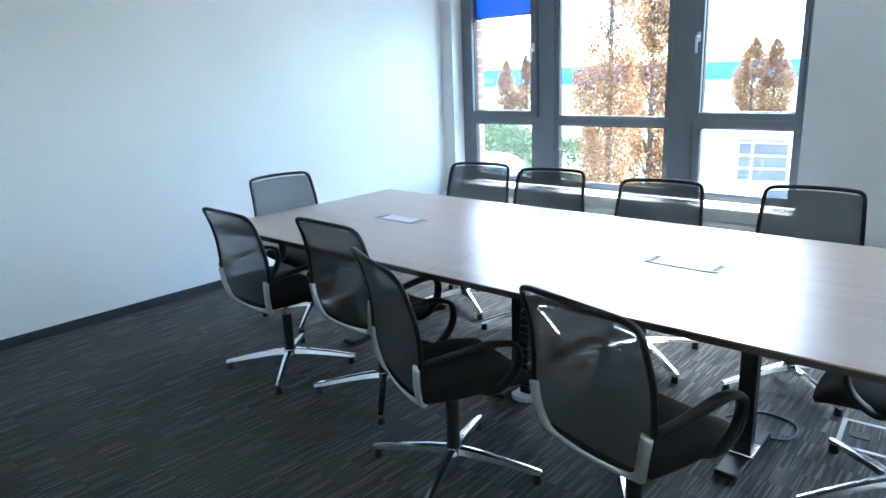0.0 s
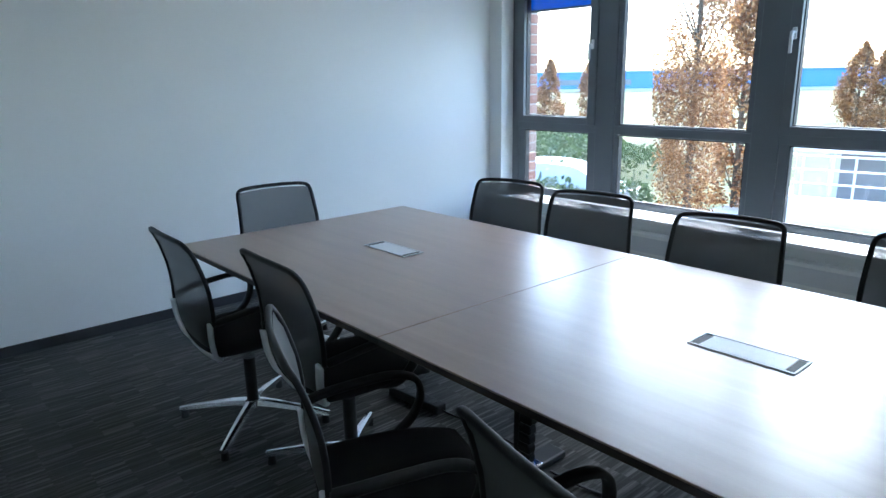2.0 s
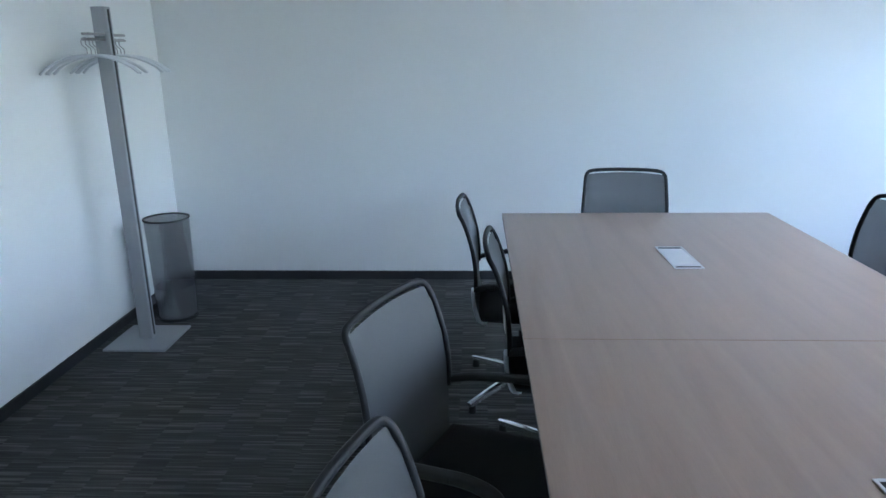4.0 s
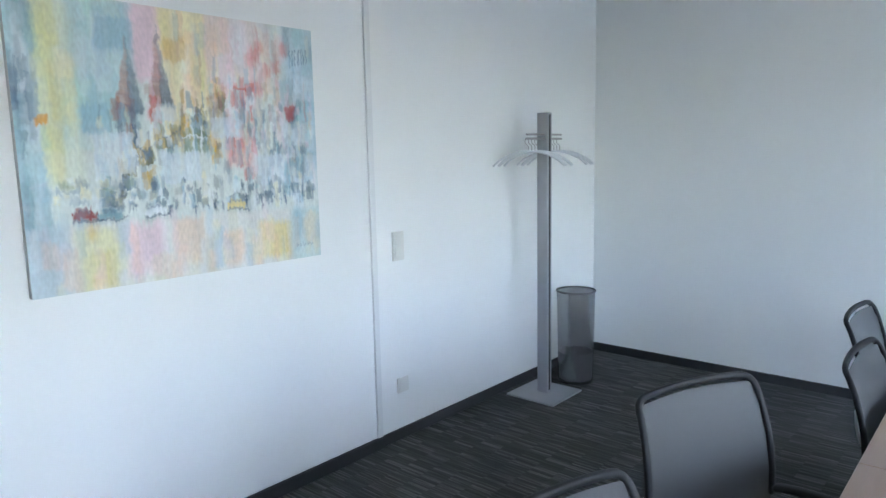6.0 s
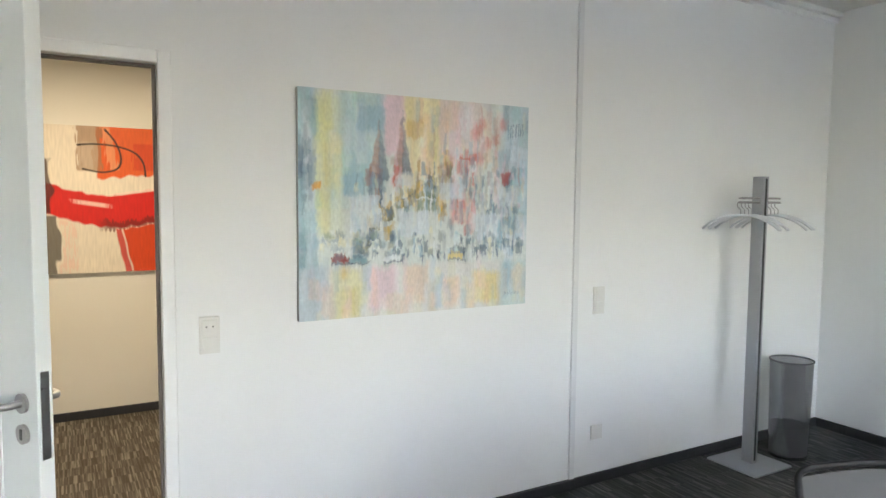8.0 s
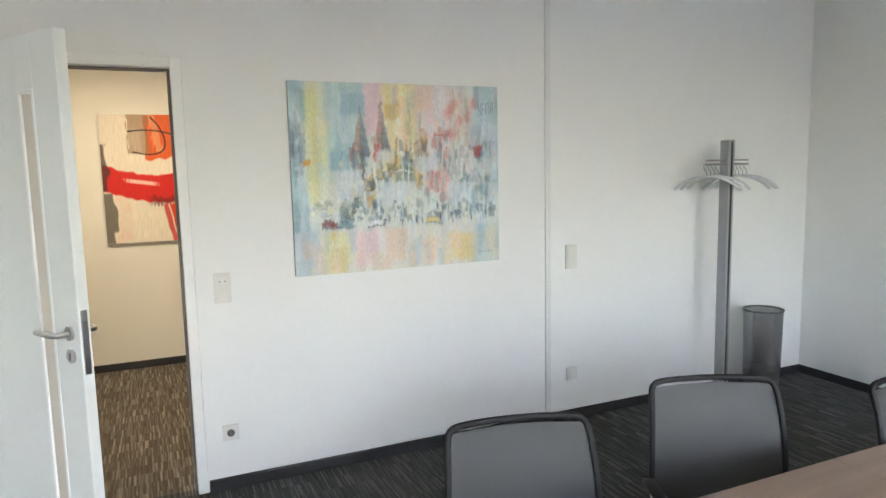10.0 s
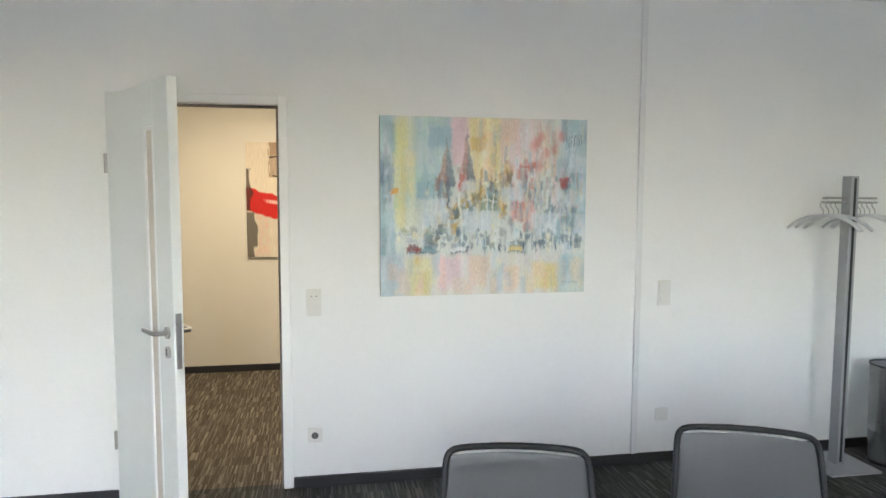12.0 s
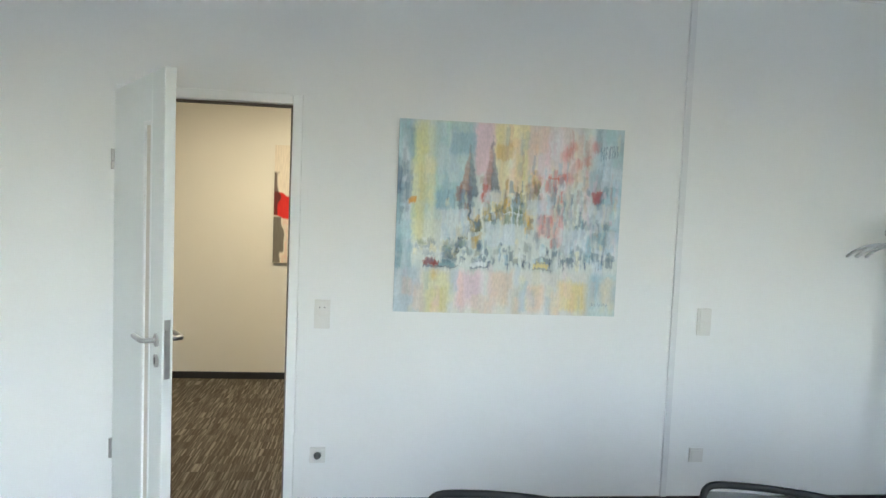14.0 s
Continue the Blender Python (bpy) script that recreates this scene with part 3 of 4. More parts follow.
    part("lower_frame", sweep(smooth_path([(-0.165, -0.180, 0.398), (-0.1, -0.190, 0.395), (0, -0.194, 0.394), (0.1, -0.190, 0.395), (0.165, -0.180, 0.398)], 4), 0.024, 0.024, (0, 0, 1), 8), M_SATIN, ob, smooth=True)
    for s in (-1, 1):
        pts = [(s * 0.236, -0.212, 0.575), (s * 0.248, -0.15, 0.588), (s * 0.254, -0.04, 0.602), (s * 0.256, 0.06, 0.607), (s * 0.256, 0.125, 0.585), (s * 0.254, 0.14, 0.53), (s * 0.25, 0.115, 0.47), (s * 0.235, 0.06, 0.425), (s * 0.18, 0.02, 0.41)]
        part("armrest", sweep(smooth_path(pts, 4), 0.040, 0.020, (1, 0, 0), 10), M_BLACK, ob, "curved black armrest", smooth=True)
    return ob


chair = build_chair()
chair.matrix_basis = pose(-1.60, -2.295, 0, 0, 0, 178)
for x, y, turn in ((-2.215, -2.405, 178), (-2.925, -2.10, 157), (-3.65, -2.135, 167), (-1.07, -2.86, 84), (-1.71, -3.62, 12), (-2.285, -3.60, 12), (-3.02, -3.51, 10), (-3.71, -3.64, 7), (-4.25, -2.88, -90)):
    copy_thing(chair, pose(x, y, 0, 0, 0, turn))


# ---- coat stand ----
stand = empty("coat_stand", pose(-1.06, -0.235, 0), "silver grey coat stand with square base plate", "coat stand")
part("base_plate", box(-0.172, 0.172, -0.172, 0.172, 0, 0.012, 0.002, 1), M_SILVER, stand)
post = part("post", box(-0.026, 0.026, -0.037, 0.037, 0.012, 1.762, 0.004, 2), M_SILVER, stand)
part("groove", box(-0.008, 0.008, -0.0385, -0.0365, 0.03, 1.75), M_GASKET, post, "dark slot along post")
for z in (1.632, 1.606):
    for y in (-0.014, 0.014):
        part("hook_rail", rod((-0.17, y, z), (0.17, y, z), 0.006), M_STEEL, stand)


def build_hanger():
    ob = empty("coat_hanger", pose(0, 0, 0), "curved silver coat hanger on coat stand rail", "coat hanger", "hangers on coat stand")
    arc = smooth_path([(0, -0.215, -0.155), (0, -0.17, -0.118), (0, -0.09, -0.082), (0, 0, -0.070), (0, 0.09, -0.082), (0, 0.17, -0.118), (0, 0.215, -0.155)], 4)
    part("shoulder", sweep(arc, 0.026, 0.012, (1, 0, 0), 8), M_PALE, ob, smooth=True)
    hook = smooth_path([(0, 0, -0.068), (0, 0.0, -0.04), (0, 0.018, -0.02), (0, 0.016, 0.004), (0, 0.0, 0.010), (0, -0.016, 0.002)], 4)
    part("hook", sweep(hook, 0.005, 0.005, (1, 0, 0), 6), M_STEEL, ob, smooth=True)
    return ob


hanger = build_hanger()
hanger.matrix_basis = pose(-1.06 - 0.175, -0.235, 1.603, 0, 0, 20)
for i, (dx, turn) in enumerate(((-0.14, 12), (-0.105, 24), (-0.075, 14), (0.075, 22), (0.105, 10), (0.14, 18), (0.175, 12))):
    copy_thing(hanger, pose(-1.06 + dx, -0.235, 1.603, 0, 0, turn))

# ---- waste bin ----
bin_ob = empty("waste_bin", pose(-0.705, -0.255, 0), "tall perforated steel waste paper bin", "waste bin")
part("shell", cyl(0, 0, 0.012, 0.612, 0.115, 0.126, n=64, caps=False), M_PUNCH, bin_ob, smooth=True)
part("bottom", cyl(0, 0, 0.0, 0.014, 0.118, n=48), M_BLACK, bin_ob)
ring = [Vector((0.126 * math.cos(a), 0.126 * math.sin(a), 0.614)) for a in np.linspace(0, 2 * math.pi, 48, endpoint=False)]
part("rim", sweep(ring, 0.010, 0.012, (0, 0, 1), 8, closed=True), M_GASKET, bin_ob, "dark rolled rim", smooth=True)
part("liner", cyl(0, 0, 0.016, 0.20, 0.110, 0.114, n=48, caps=False), M_SILVER, bin_ob)


# ---- switches and sockets ----
def plate(name, x, z, w, h, label, category):
    ob = empty(name, pose(x, 0, z), label, category)
    part("faceplate", box(-w / 2, w / 2, -0.010, 0, -h / 2, h / 2, 0.002, 2), M_PLASTIC, ob)
    return ob


def switch_pair(x, z, mark):
    ob = plate("light_switch", x, z, 0.081, 0.152, "white double light switch plate on wall", "switch")
    for dz in (-0.035, 0.035):
        k = part("rocker", box(-0.028, 0.028, -0.0145, -0.009, dz - 0.028, dz + 0.028, 0.002, 2), M_PLASTIC, ob)
        if mark and dz > 0:
            for s in (-1, 1):
                part("arrow_mark", box(s * 0.013 - 0.003, s * 0.013 + 0.003, -0.0149, -0.0140, dz - 0.003, dz + 0.003), M_HOLE, k)
            part("split_line", box(-0.0006, 0.0006, -0.0149, -0.0140, dz - 0.027, dz + 0.027), M_STRIP, k)


switch_pair(-4.20, 1.05, True)
switch_pair(-2.11, 1.055, False)
sock = plate("wall_socket", -4.203, 0.297, 0.081, 0.081, "white earthed wall socket above skirting", "socket")
w = part("socket_rim", rod((0, -0.0085, 0), (0, -0.0125, 0), 0.024, 24), M_PLASTIC, sock)
part("socket_well", rod((0, -0.0124, 0), (0, -0.0130, 0), 0.0195, 24), M_HOLE, sock, "grey recessed socket face")
for s in (-1, 1):
    part("pin_hole", rod((s * 0.0095, -0.0128, 0), (s * 0.0095, -0.0136, 0), 0.003, 10), M_GASKET, sock)
blank = plate("blank_plate", -2.104, 0.30, 0.081, 0.081, "white blank cover plate above skirting", "cover plate")
part("cover", box(-0.028, 0.028, -0.013, -0.009, -0.028, 0.028, 0.002, 2), M_PLASTIC, blank)


# ---- paintings ----
def canvas(name, img, width, height, m, label):
    """A stretched canvas whose painted face carries the pigment of img (rows from top)."""
    h, w, _ = img.shape
    ob = empty(name, m, label, "painting")
    part("stretcher", box(-width / 2, width / 2, 0.001, 0.03, -height / 2, height / 2, 0.002, 1), M_CANVAS, ob)
    xs, zs = np.linspace(-width / 2, width / 2, w + 1), np.linspace(height / 2, -height / 2, h + 1)
    verts = [(x, 0.0, z) for z in zs for x in xs]
    faces = [(j * (w + 1) + i, (j + 1) * (w + 1) + i, (j + 1) * (w + 1) + i + 1, j * (w + 1) + i + 1) for j in range(h) for i in range(w)]
    me = bpy.data.meshes.new("painted_face")
    me.from_pydata(verts, [], faces)
    att = me.color_attributes.new("pigment", "FLOAT_COLOR", "CORNER")
    rgba = np.ones((h * w, 4, 4), np.float32)
    rgba[:, :, :3] = img.reshape(-1, 1, 3)
    att.data.foreach_set("color", rgba.ravel())
    me.materials.append(M_PAINT)
    new("painted_face", me).parent = ob
    return ob


def dab(img, x0, x1, y0, y1, color, alpha, soft=0.01):
    """Blend a soft-edged stroke, in shares of the picture, from the top left."""
    h, w, _ = img.shape
    i0, i1 = max(0, int((x0 - soft) * w)), min(w, int((x1 + soft) * w) + 1)
    j0, j1 = max(0, int((y0 - soft) * h)), min(h, int((y1 + soft) * h) + 1)
    if i1 <= i0 or j1 <= j0:
        return
    X, Y = (np.arange(i0, i1) + 0.5) / w, (np.arange(j0, j1) + 0.5) / h
    ax = np.clip(np.minimum(X - x0, x1 - X) / soft + 0.5, 0, 1)
    ay = np.clip(np.minimum(Y - y0, y1 - Y) / soft + 0.5, 0, 1)
    a = (ay[:, None] * ax[None, :] * alpha)[..., None]
    img[j0:j1, i0:i1] = img[j0:j1, i0:i1] * (1 - a) + np.array(color) * a


def lin(r, g, b):
    return tuple((c / 255) ** 2.2 for c in (r, g, b))


rng = random.Random(5)
CW, CH = 384, 320
city = np.ones((CH, CW, 3)) * np.array(lin(214, 220, 216))
BLUE, TEAL, YEL, OCH = lin(150, 185, 205), lin(172, 208, 210), lin(226, 222, 160), lin(212, 178, 100)
ROSE, RED, WHITE, NAVY = lin(232, 205, 215), lin(205, 105, 95), lin(226, 231, 233), lin(88, 112, 138)
LIME, CREAM, PEACH, RUST, STEEL = lin(214, 218, 140), lin(236, 226, 186), lin(232, 198, 170), lin(160, 100, 75), lin(125, 148, 165)


def strokes(n, x0, x1, y0, y1, colors, alpha, rx=(0.008, 0.03), ry=(0.04, 0.14), soft=0.012):
    """Upright brush strokes scattered over a field of the city picture."""
    for _ in range(n):
        cx, cy = rng.uniform(x0, x1), rng.uniform(y0, y1)
        w, h = rng.uniform(*rx), rng.uniform(*ry)
        dab(city, cx - w, cx + w, cy - h, cy + h, rng.choice(colors), rng.uniform(0.4, 1) * alpha, soft)


# pale fields of colour
dab(city, -0.1, 0.065, -0.1, 0.8, BLUE, 0.55, 0.03)
dab(city, 0.065, 0.16, 0.03, 0.64, LIME, 0.28, 0.04)
dab(city, 0.16, 0.33, -0.1, 0.42, TEAL, 0.55, 0.05)
dab(city, 0.33, 0.43, -0.05, 0.26, ROSE, 0.8, 0.03)
dab(city, 0.42, 0.60, -0.05, 0.38, CREAM, 0.8, 0.05)
dab(city, 0.58, 0.78, -0.05, 0.30, lin(228, 214, 212), 0.7, 0.04)
dab(city, 0.87, 1.1, -0.05, 0.60, BLUE, 0.45, 0.04)
strokes(40, 0.0, 0.06, 0.0, 0.75, [BLUE, TEAL, WHITE, STEEL], 0.45)
strokes(12, 0.0, 0.05, 0.2, 0.55, [NAVY, STEEL], 0.55, (0.004, 0.014), (0.02, 0.08), 0.006)
strokes(24, 0.07, 0.16, 0.05, 0.6, [YEL, LIME, CREAM, TEAL, WHITE], 0.35)
dab(city, 0.088, 0.115, 0.22, 0.63, lin(228, 205, 95), 0.2, 0.02)
dab(city, 0.05, 0.08, 0.395, 0.425, lin(225, 165, 60), 0.8, 0.008)
strokes(30, 0.17, 0.33, 0.0, 0.4, [TEAL, BLUE, lin(195, 225, 212), WHITE], 0.35)
dab(city, 0.225, 0.335, 0.05, 0.16, BLUE, 0.45, 0.01)
dab(city, 0.17, 0.25, 0.35, 0.45, BLUE, 0.55, 0.012)
strokes(26, 0.43, 0.6, 0.0, 0.36, [CREAM, YEL, WHITE, PEACH], 0.4)
dab(city, 0.425, 0.50, 0.10, 0.185, OCH, 0.5, 0.015)
strokes(40, 0.58, 0.86, 0.0, 0.36, [ROSE, WHITE, CREAM, lin(214, 208, 212), PEACH], 0.45, (0.005, 0.025))
strokes(40, 0.86, 1.0, 0.0, 0.66, [BLUE, STEEL, TEAL, WHITE], 0.45, (0.006, 0.025), (0.02, 0.1))
for x, y in ((0.75, 0.13), (0.77, 0.10), (0.835, 0.165), (0.80, 0.19), (0.87, 0.10), (0.735, 0.16), (0.755, 0.26), (0.89, 0.345)):
    dab(city, x - 0.018, x + 0.018, y - 0.025, y + 0.025, lin(214, 115, 105), 0.42, 0.02)
for k in range(7):
    dab(city, 0.895 + 0.012 * k, 0.90 + 0.012 * k, 0.10 - 0.004 * k, 0.17 - 0.004 * k, NAVY, 0.5, 0.004)
# twin spires, warm on one side and slate blue on the other
for cx, top, low, w0 in ((0.310, 0.11, 0.37, 0.044), (0.408, 0.09, 0.34, 0.040)):
    for k in range(52):
        f = k / 51
        y = top + (low - top) * f
        w = w0 * (0.04 + 0.96 * f ** 1.15)
        warm = rng.choice([lin(165, 115, 95), lin(190, 135, 105), lin(150, 100, 90), lin(180, 150, 140)])
        cold = rng.choice([lin(95, 118, 140), lin(120, 138, 152), lin(80, 98, 120)])
        fade = 0.22 + 0.36 * f
        dab(city, cx - w, cx + w * 0.15, y, y + 0.009, warm, fade, 0.008)
        dab(city, cx, cx + w, y, y + 0.009, cold, fade, 0.008)
dab(city, 0.404, 0.408, 0.06, 0.13, NAVY, 0.4, 0.004)
strokes(26, 0.265, 0.33, 0.36, 0.50, [NAVY, lin(90, 100, 115), RUST, STEEL], 0.6, (0.004, 0.013), (0.012, 0.05), 0.006)
strokes(14, 0.36, 0.40, 0.28, 0.42, [RED, RUST, ROSE], 0.55, (0.003, 0.010), (0.015, 0.05), 0.006)
# roofline that climbs from the left to the market hall
for k in range(90):
    f = rng.random()
    x, y = 0.24 + 0.34 * f + rng.gauss(0, 0.02), 0.60 - 0.25 * f + rng.gauss(0, 0.035)
    w, h = rng.uniform(0.003, 0.014), rng.uniform(0.010, 0.04)
    dab(city, x - w, x + w, y - h, y + h, rng.choice([OCH, lin(190, 165, 90), STEEL, NAVY, WHITE, lin(130, 125, 85), CREAM]), rng.uniform(0.35, 0.75), 0.004)
for k in range(24):
    dab(city, 0.25 + 0.0125 * k, 0.258 + 0.0125 * k, 0.575 - 0.0088 * k, 0.582 - 0.0088 * k, NAVY, 0.5, 0.004)
strokes(30, 0.57, 0.63, 0.26, 0.38, [OCH, lin(150, 140, 80), RUST, CREAM], 0.55, (0.004, 0.012), (0.01, 0.04), 0.006)
strokes(60, 0.62, 0.74, 0.25, 0.62, [RED, lin(222, 140, 130), ROSE, WHITE, STEEL], 0.55, (0.003, 0.012), (0.015, 0.06), 0.005)
strokes(90, 0.70, 0.98, 0.22, 0.66, [STEEL, NAVY, WHITE, BLUE, ROSE, lin(190, 180, 160)], 0.5, (0.003, 0.011), (0.012, 0.06), 0.004)
dab(city, 0.66, 0.715, 0.263, 0.275, RED, 0.7, 0.005)
dab(city, 0.865, 0.91, 0.33, 0.385, lin(180, 80, 75), 0.65, 0.008)
dab(city, 0.62, 0.72, 0.46, 0.585, lin(224, 130, 120), 0.35, 0.02)
dab(city, 0.475, 0.565, 0.435, 0.52, lin(120, 140, 115), 0.6, 0.008)
for x in (0.505, 0.535):
    dab(city, x - 0.003, x + 0.003, 0.42, 0.53, WHITE, 0.9, 0.003)
dab(city, 0.465, 0.575, 0.463, 0.470, WHITE, 0.9, 0.003)
strokes(14, 0.56, 0.60, 0.45, 0.56, [OCH, lin(225, 190, 90)], 0.6, (0.005, 0.014), (0.015, 0.04), 0.006)
strokes(170, 0.20, 0.99, 0.36, 0.70, [STEEL, BLUE, NAVY, WHITE, TEAL, CREAM, lin(120, 135, 150)], 0.42, (0.002, 0.012), (0.01, 0.07), 0.004)
strokes(70, 0.45, 0.99, 0.05, 0.45, [STEEL, BLUE, WHITE, ROSE, CREAM, lin(190, 140, 130)], 0.38, (0.002, 0.010), (0.02, 0.09), 0.004)
# torn white squares
for x0, x1, y0, y1, a in ((0.195, 0.312, 0.455, 0.60, 0.72), (0.39, 0.525, 0.52, 0.635, 0.8), (0.57, 0.69, 0.385, 0.465, 0.75), (0.735, 0.85, 0.535, 0.66, 0.75), (0.845, 0.95, 0.40, 0.50, 0.45), (0.885, 0.93, 0.64, 0.79, 0.7), (0.935, 1.02, 0.54, 0.70, 0.55), (0.39, 0.455, 0.335, 0.40, 0.55), (0.91, 1.0, 0.20, 0.30, 0.55), (0.37, 0.41, 0.66, 0.72, 0.5)):
    dab(city, x0, x1, y0, y1, lin(214, 223, 230), a * 0.8, 0.007)
# street at the foot of the houses
strokes(150, 0.20, 0.98, 0.63, 0.735, [NAVY, STEEL, BLUE, WHITE, lin(80, 105, 125), lin(140, 150, 150)], 0.6, (0.003, 0.014), (0.004, 0.03), 0.004)
strokes(40, 0.08, 0.30, 0.62, 0.70, [lin(150, 165, 140), CREAM, STEEL, WHITE], 0.5, (0.004, 0.02), (0.004, 0.02), 0.005)
strokes(50, 0.40, 0.95, 0.68, 0.75, [NAVY, lin(65, 85, 110), WHITE], 0.75, (0.0015, 0.005), (0.006, 0.022), 0.003)
for x, col in ((0.155, lin(150, 60, 58)), (0.225, lin(130, 165, 178)), (0.365, WHITE), (0.645, lin(226, 210, 150))):
    dab(city, x - 0.034, x + 0.036, 0.728, 0.748, col, 0.9, 0.006)
    dab(city, x - 0.020, x + 0.020, 0.712, 0.730, col, 0.75, 0.006)
    dab(city, x - 0.016, x + 0.016, 0.715, 0.726, NAVY, 0.5, 0.004)
    dab(city, x - 0.036, x + 0.05, 0.749, 0.758, lin(85, 100, 120), 0.7, 0.004)
# wet square with upright reflections
dab(city, -0.1, 1.1, 0.765, 1.1, lin(222, 218, 214), 0.6, 0.02)
for x0, x1, y0, y1, col, a in ((-0.1, 0.10, 0.76, 1.1, BLUE, 0.6), (0.13, 0.24, 0.78, 1.0, YEL, 0.7), (0.16, 0.225, 0.86, 0.98, lin(205, 195, 80), 0.6), (0.155, 0.185, 0.76, 0.82, lin(220, 185, 70), 0.6), (0.27, 0.38, 0.78, 0.97, ROSE, 0.9), (0.42, 0.51, 0.77, 0.95, PEACH, 0.6), (0.59, 0.67, 0.84, 0.98, PEACH, 0.65), (0.53, 0.56, 0.85, 1.0, OCH, 0.35), (0.73, 0.86, 0.82, 0.97, lin(230, 208, 110), 0.75), (0.87, 1.1, 0.77, 1.1, TEAL, 0.6), (0.88, 0.92, 0.77, 0.90, BLUE, 0.6)):
    dab(city, x0, x1, y0, y1, col, a * 0.75, 0.03)
strokes(90, 0.0, 1.0, 0.80, 1.0, [WHITE, CREAM, lin(225, 225, 225), BLUE, ROSE, YEL, PEACH], 0.28, (0.006, 0.022), (0.03, 0.09), 0.012)
# loosen every stroke: hand-drawn edges and dragged paint
brushed = np.array([[noise.noise((x * 0.05, y * 0.012, 7)) for x in range(CW)] for y in range(CH)])
sway = np.array([[noise.noise((x * 0.09, y * 0.06, 3)) for x in range(CW)] for y in range(CH)])
jitter = np.array([[noise.noise((x * 0.35, y * 0.16, 5)) for x in range(CW)] for y in range(CH)])
rows, cols = np.mgrid[0:CH, 0:CW]
fromx = np.clip(cols + 3 * sway + 1.5 * jitter, 0, CW - 1).astype(int)
fromy = np.clip(rows + 5 * brushed + 4 * np.roll(jitter, 40, 1) + 2 * np.roll(sway, 90, 1), 0, CH - 1).astype(int)
dragged = city[fromy, fromx]
smear = (dragged + np.roll(dragged, 2, 0) + np.roll(dragged, 4, 0) + np.roll(dragged, -1, 1)) / 4
edge = np.abs(np.roll(city, 1, 1) - city).mean(2, keepdims=True)
city = np.where(edge > 0.02, dragged, 0.5 * dragged + 0.5 * smear)
city = np.clip(city * (1 + 0.14 * brushed[..., None] + 0.10 * jitter[..., None]), 0, 1) ** 1.2
for k in range(14):
    dab(city, 0.890 + k * 0.0055, 0.8925 + k * 0.0055, 0.940 - 0.012 * (k % 5 == 0) - 0.005 * (k % 2), 0.947 - 0.004 * (k % 3), NAVY, 0.65, 0.003)
canvas("city_painting", city, 1.197, 1.0, pose(-3.236, -0.031, 1.577), "pastel abstract cityscape painting with twin spires on canvas")

RW, RH = 180, 268
red = np.ones((RH, RW, 3)) * np.array(lin(226, 214, 196))
Yg, Xg = np.mgrid[0:RH, 0:RW]
Xg, Yg = (Xg + 0.5) / RW, (Yg + 0.5) / RH


def area(mask, color, alpha=1.0):
    a = (np.clip(mask, 0, 1) * alpha)[..., None]
    red[:] = red * (1 - a) + np.array(color) * a


def within(v, lo, hi, soft=0.015):
    return np.clip(np.minimum(v - lo, hi - v) / soft, 0, 1)


def brush_line(points, width, color, alpha=1.0):
    for p in smooth_path([(x, y, 0) for x, y in points], 14):
        area((width - np.hypot(Xg - p.x, (Yg - p.y) * 1.49)) * 120, color, alpha)


grain = np.array([[noise.noise((x * 0.07, y * 0.03, 2)) for x in range(RW)] for y in range(RH)])
fine = np.array([[noise.noise((x * 0.35, y * 0.05, 9)) for x in range(RW)] for y in range(RH)])
wave = 0.34 + 0.05 * Xg + 0.03 * np.sin(Xg * 5.0)
area(within(Xg + 0.04 * grain, 0.47, 1.2) * within(Yg + 0.02 * grain, -1, wave - 0.02), lin(218, 92, 38))
area(within(Xg + 0.05 * fine, 0.28, 0.52) * within(Yg, -1, 0.31), lin(150, 110, 75), 0.75)
area(within(Xg + 0.05 * fine, 0.30, 0.44) * within(Yg, 0.10, 0.30), lin(190, 170, 150), 0.6)
area(within(Xg - 0.25 * Yg + 0.03 * fine, 0.50, 0.60) * within(Yg, -1, 0.30), lin(222, 150, 105), 0.7)
area(within(Xg + 0.06 * fine, 0.80, 1.2) * within(Yg, 0.10, 0.30), lin(200, 60, 28), 0.7)
band = 0.50 + 0.07 * np.sin((Xg - 0.15) * 3.2) + 0.02 * grain
area(within(Yg, band - 0.085 - 0.04 * Xg, band + 0.13), lin(206, 30, 22))
area(within(Yg + 0.03 * fine, band + 0.07, band + 0.145) * within(Xg, 0.45, 1.2, 0.1), lin(105, 22, 18), 0.75)
area(within(Yg - 0.10 * (Xg - 0.4), 0.505, 0.545, 0.012) * within(Xg + 0.05 * fine, 0.22, 0.60, 0.08), lin(236, 200, 185), 0.85)
area(within(Yg + 0.10 * (Xg - 0.8), 0.43, 0.46, 0.01) * within(Xg + 0.05 * fine, 0.55, 1.2, 0.1), lin(238, 215, 200), 0.8)
lower = within(Yg, band + 0.125, 2)
area(lower * within(Xg - 0.30 * (Yg - 0.75) + 0.03 * grain, 0.70, 2), lin(208, 68, 28))
area(lower * within(Xg - 0.30 * (Yg - 0.75) + 0.02 * grain, 0.63, 0.70), lin(196, 42, 32), 0.9)
area(lower * within(Xg + 0.05 * grain, 0.12, 0.28) * within(fine, -0.1, 1, 0.2), lin(215, 120, 105), 0.25)
area(within(Xg + 0.06 * grain, -1, 0.11) * within(Yg, 0.60, 2), lin(78, 74, 66), 0.85)
area(within(Xg + 0.08 * grain, -1, 0.05) * within(Yg, 0.22, 0.60), lin(62, 36, 32), 0.85)
INK = lin(48, 38, 34)
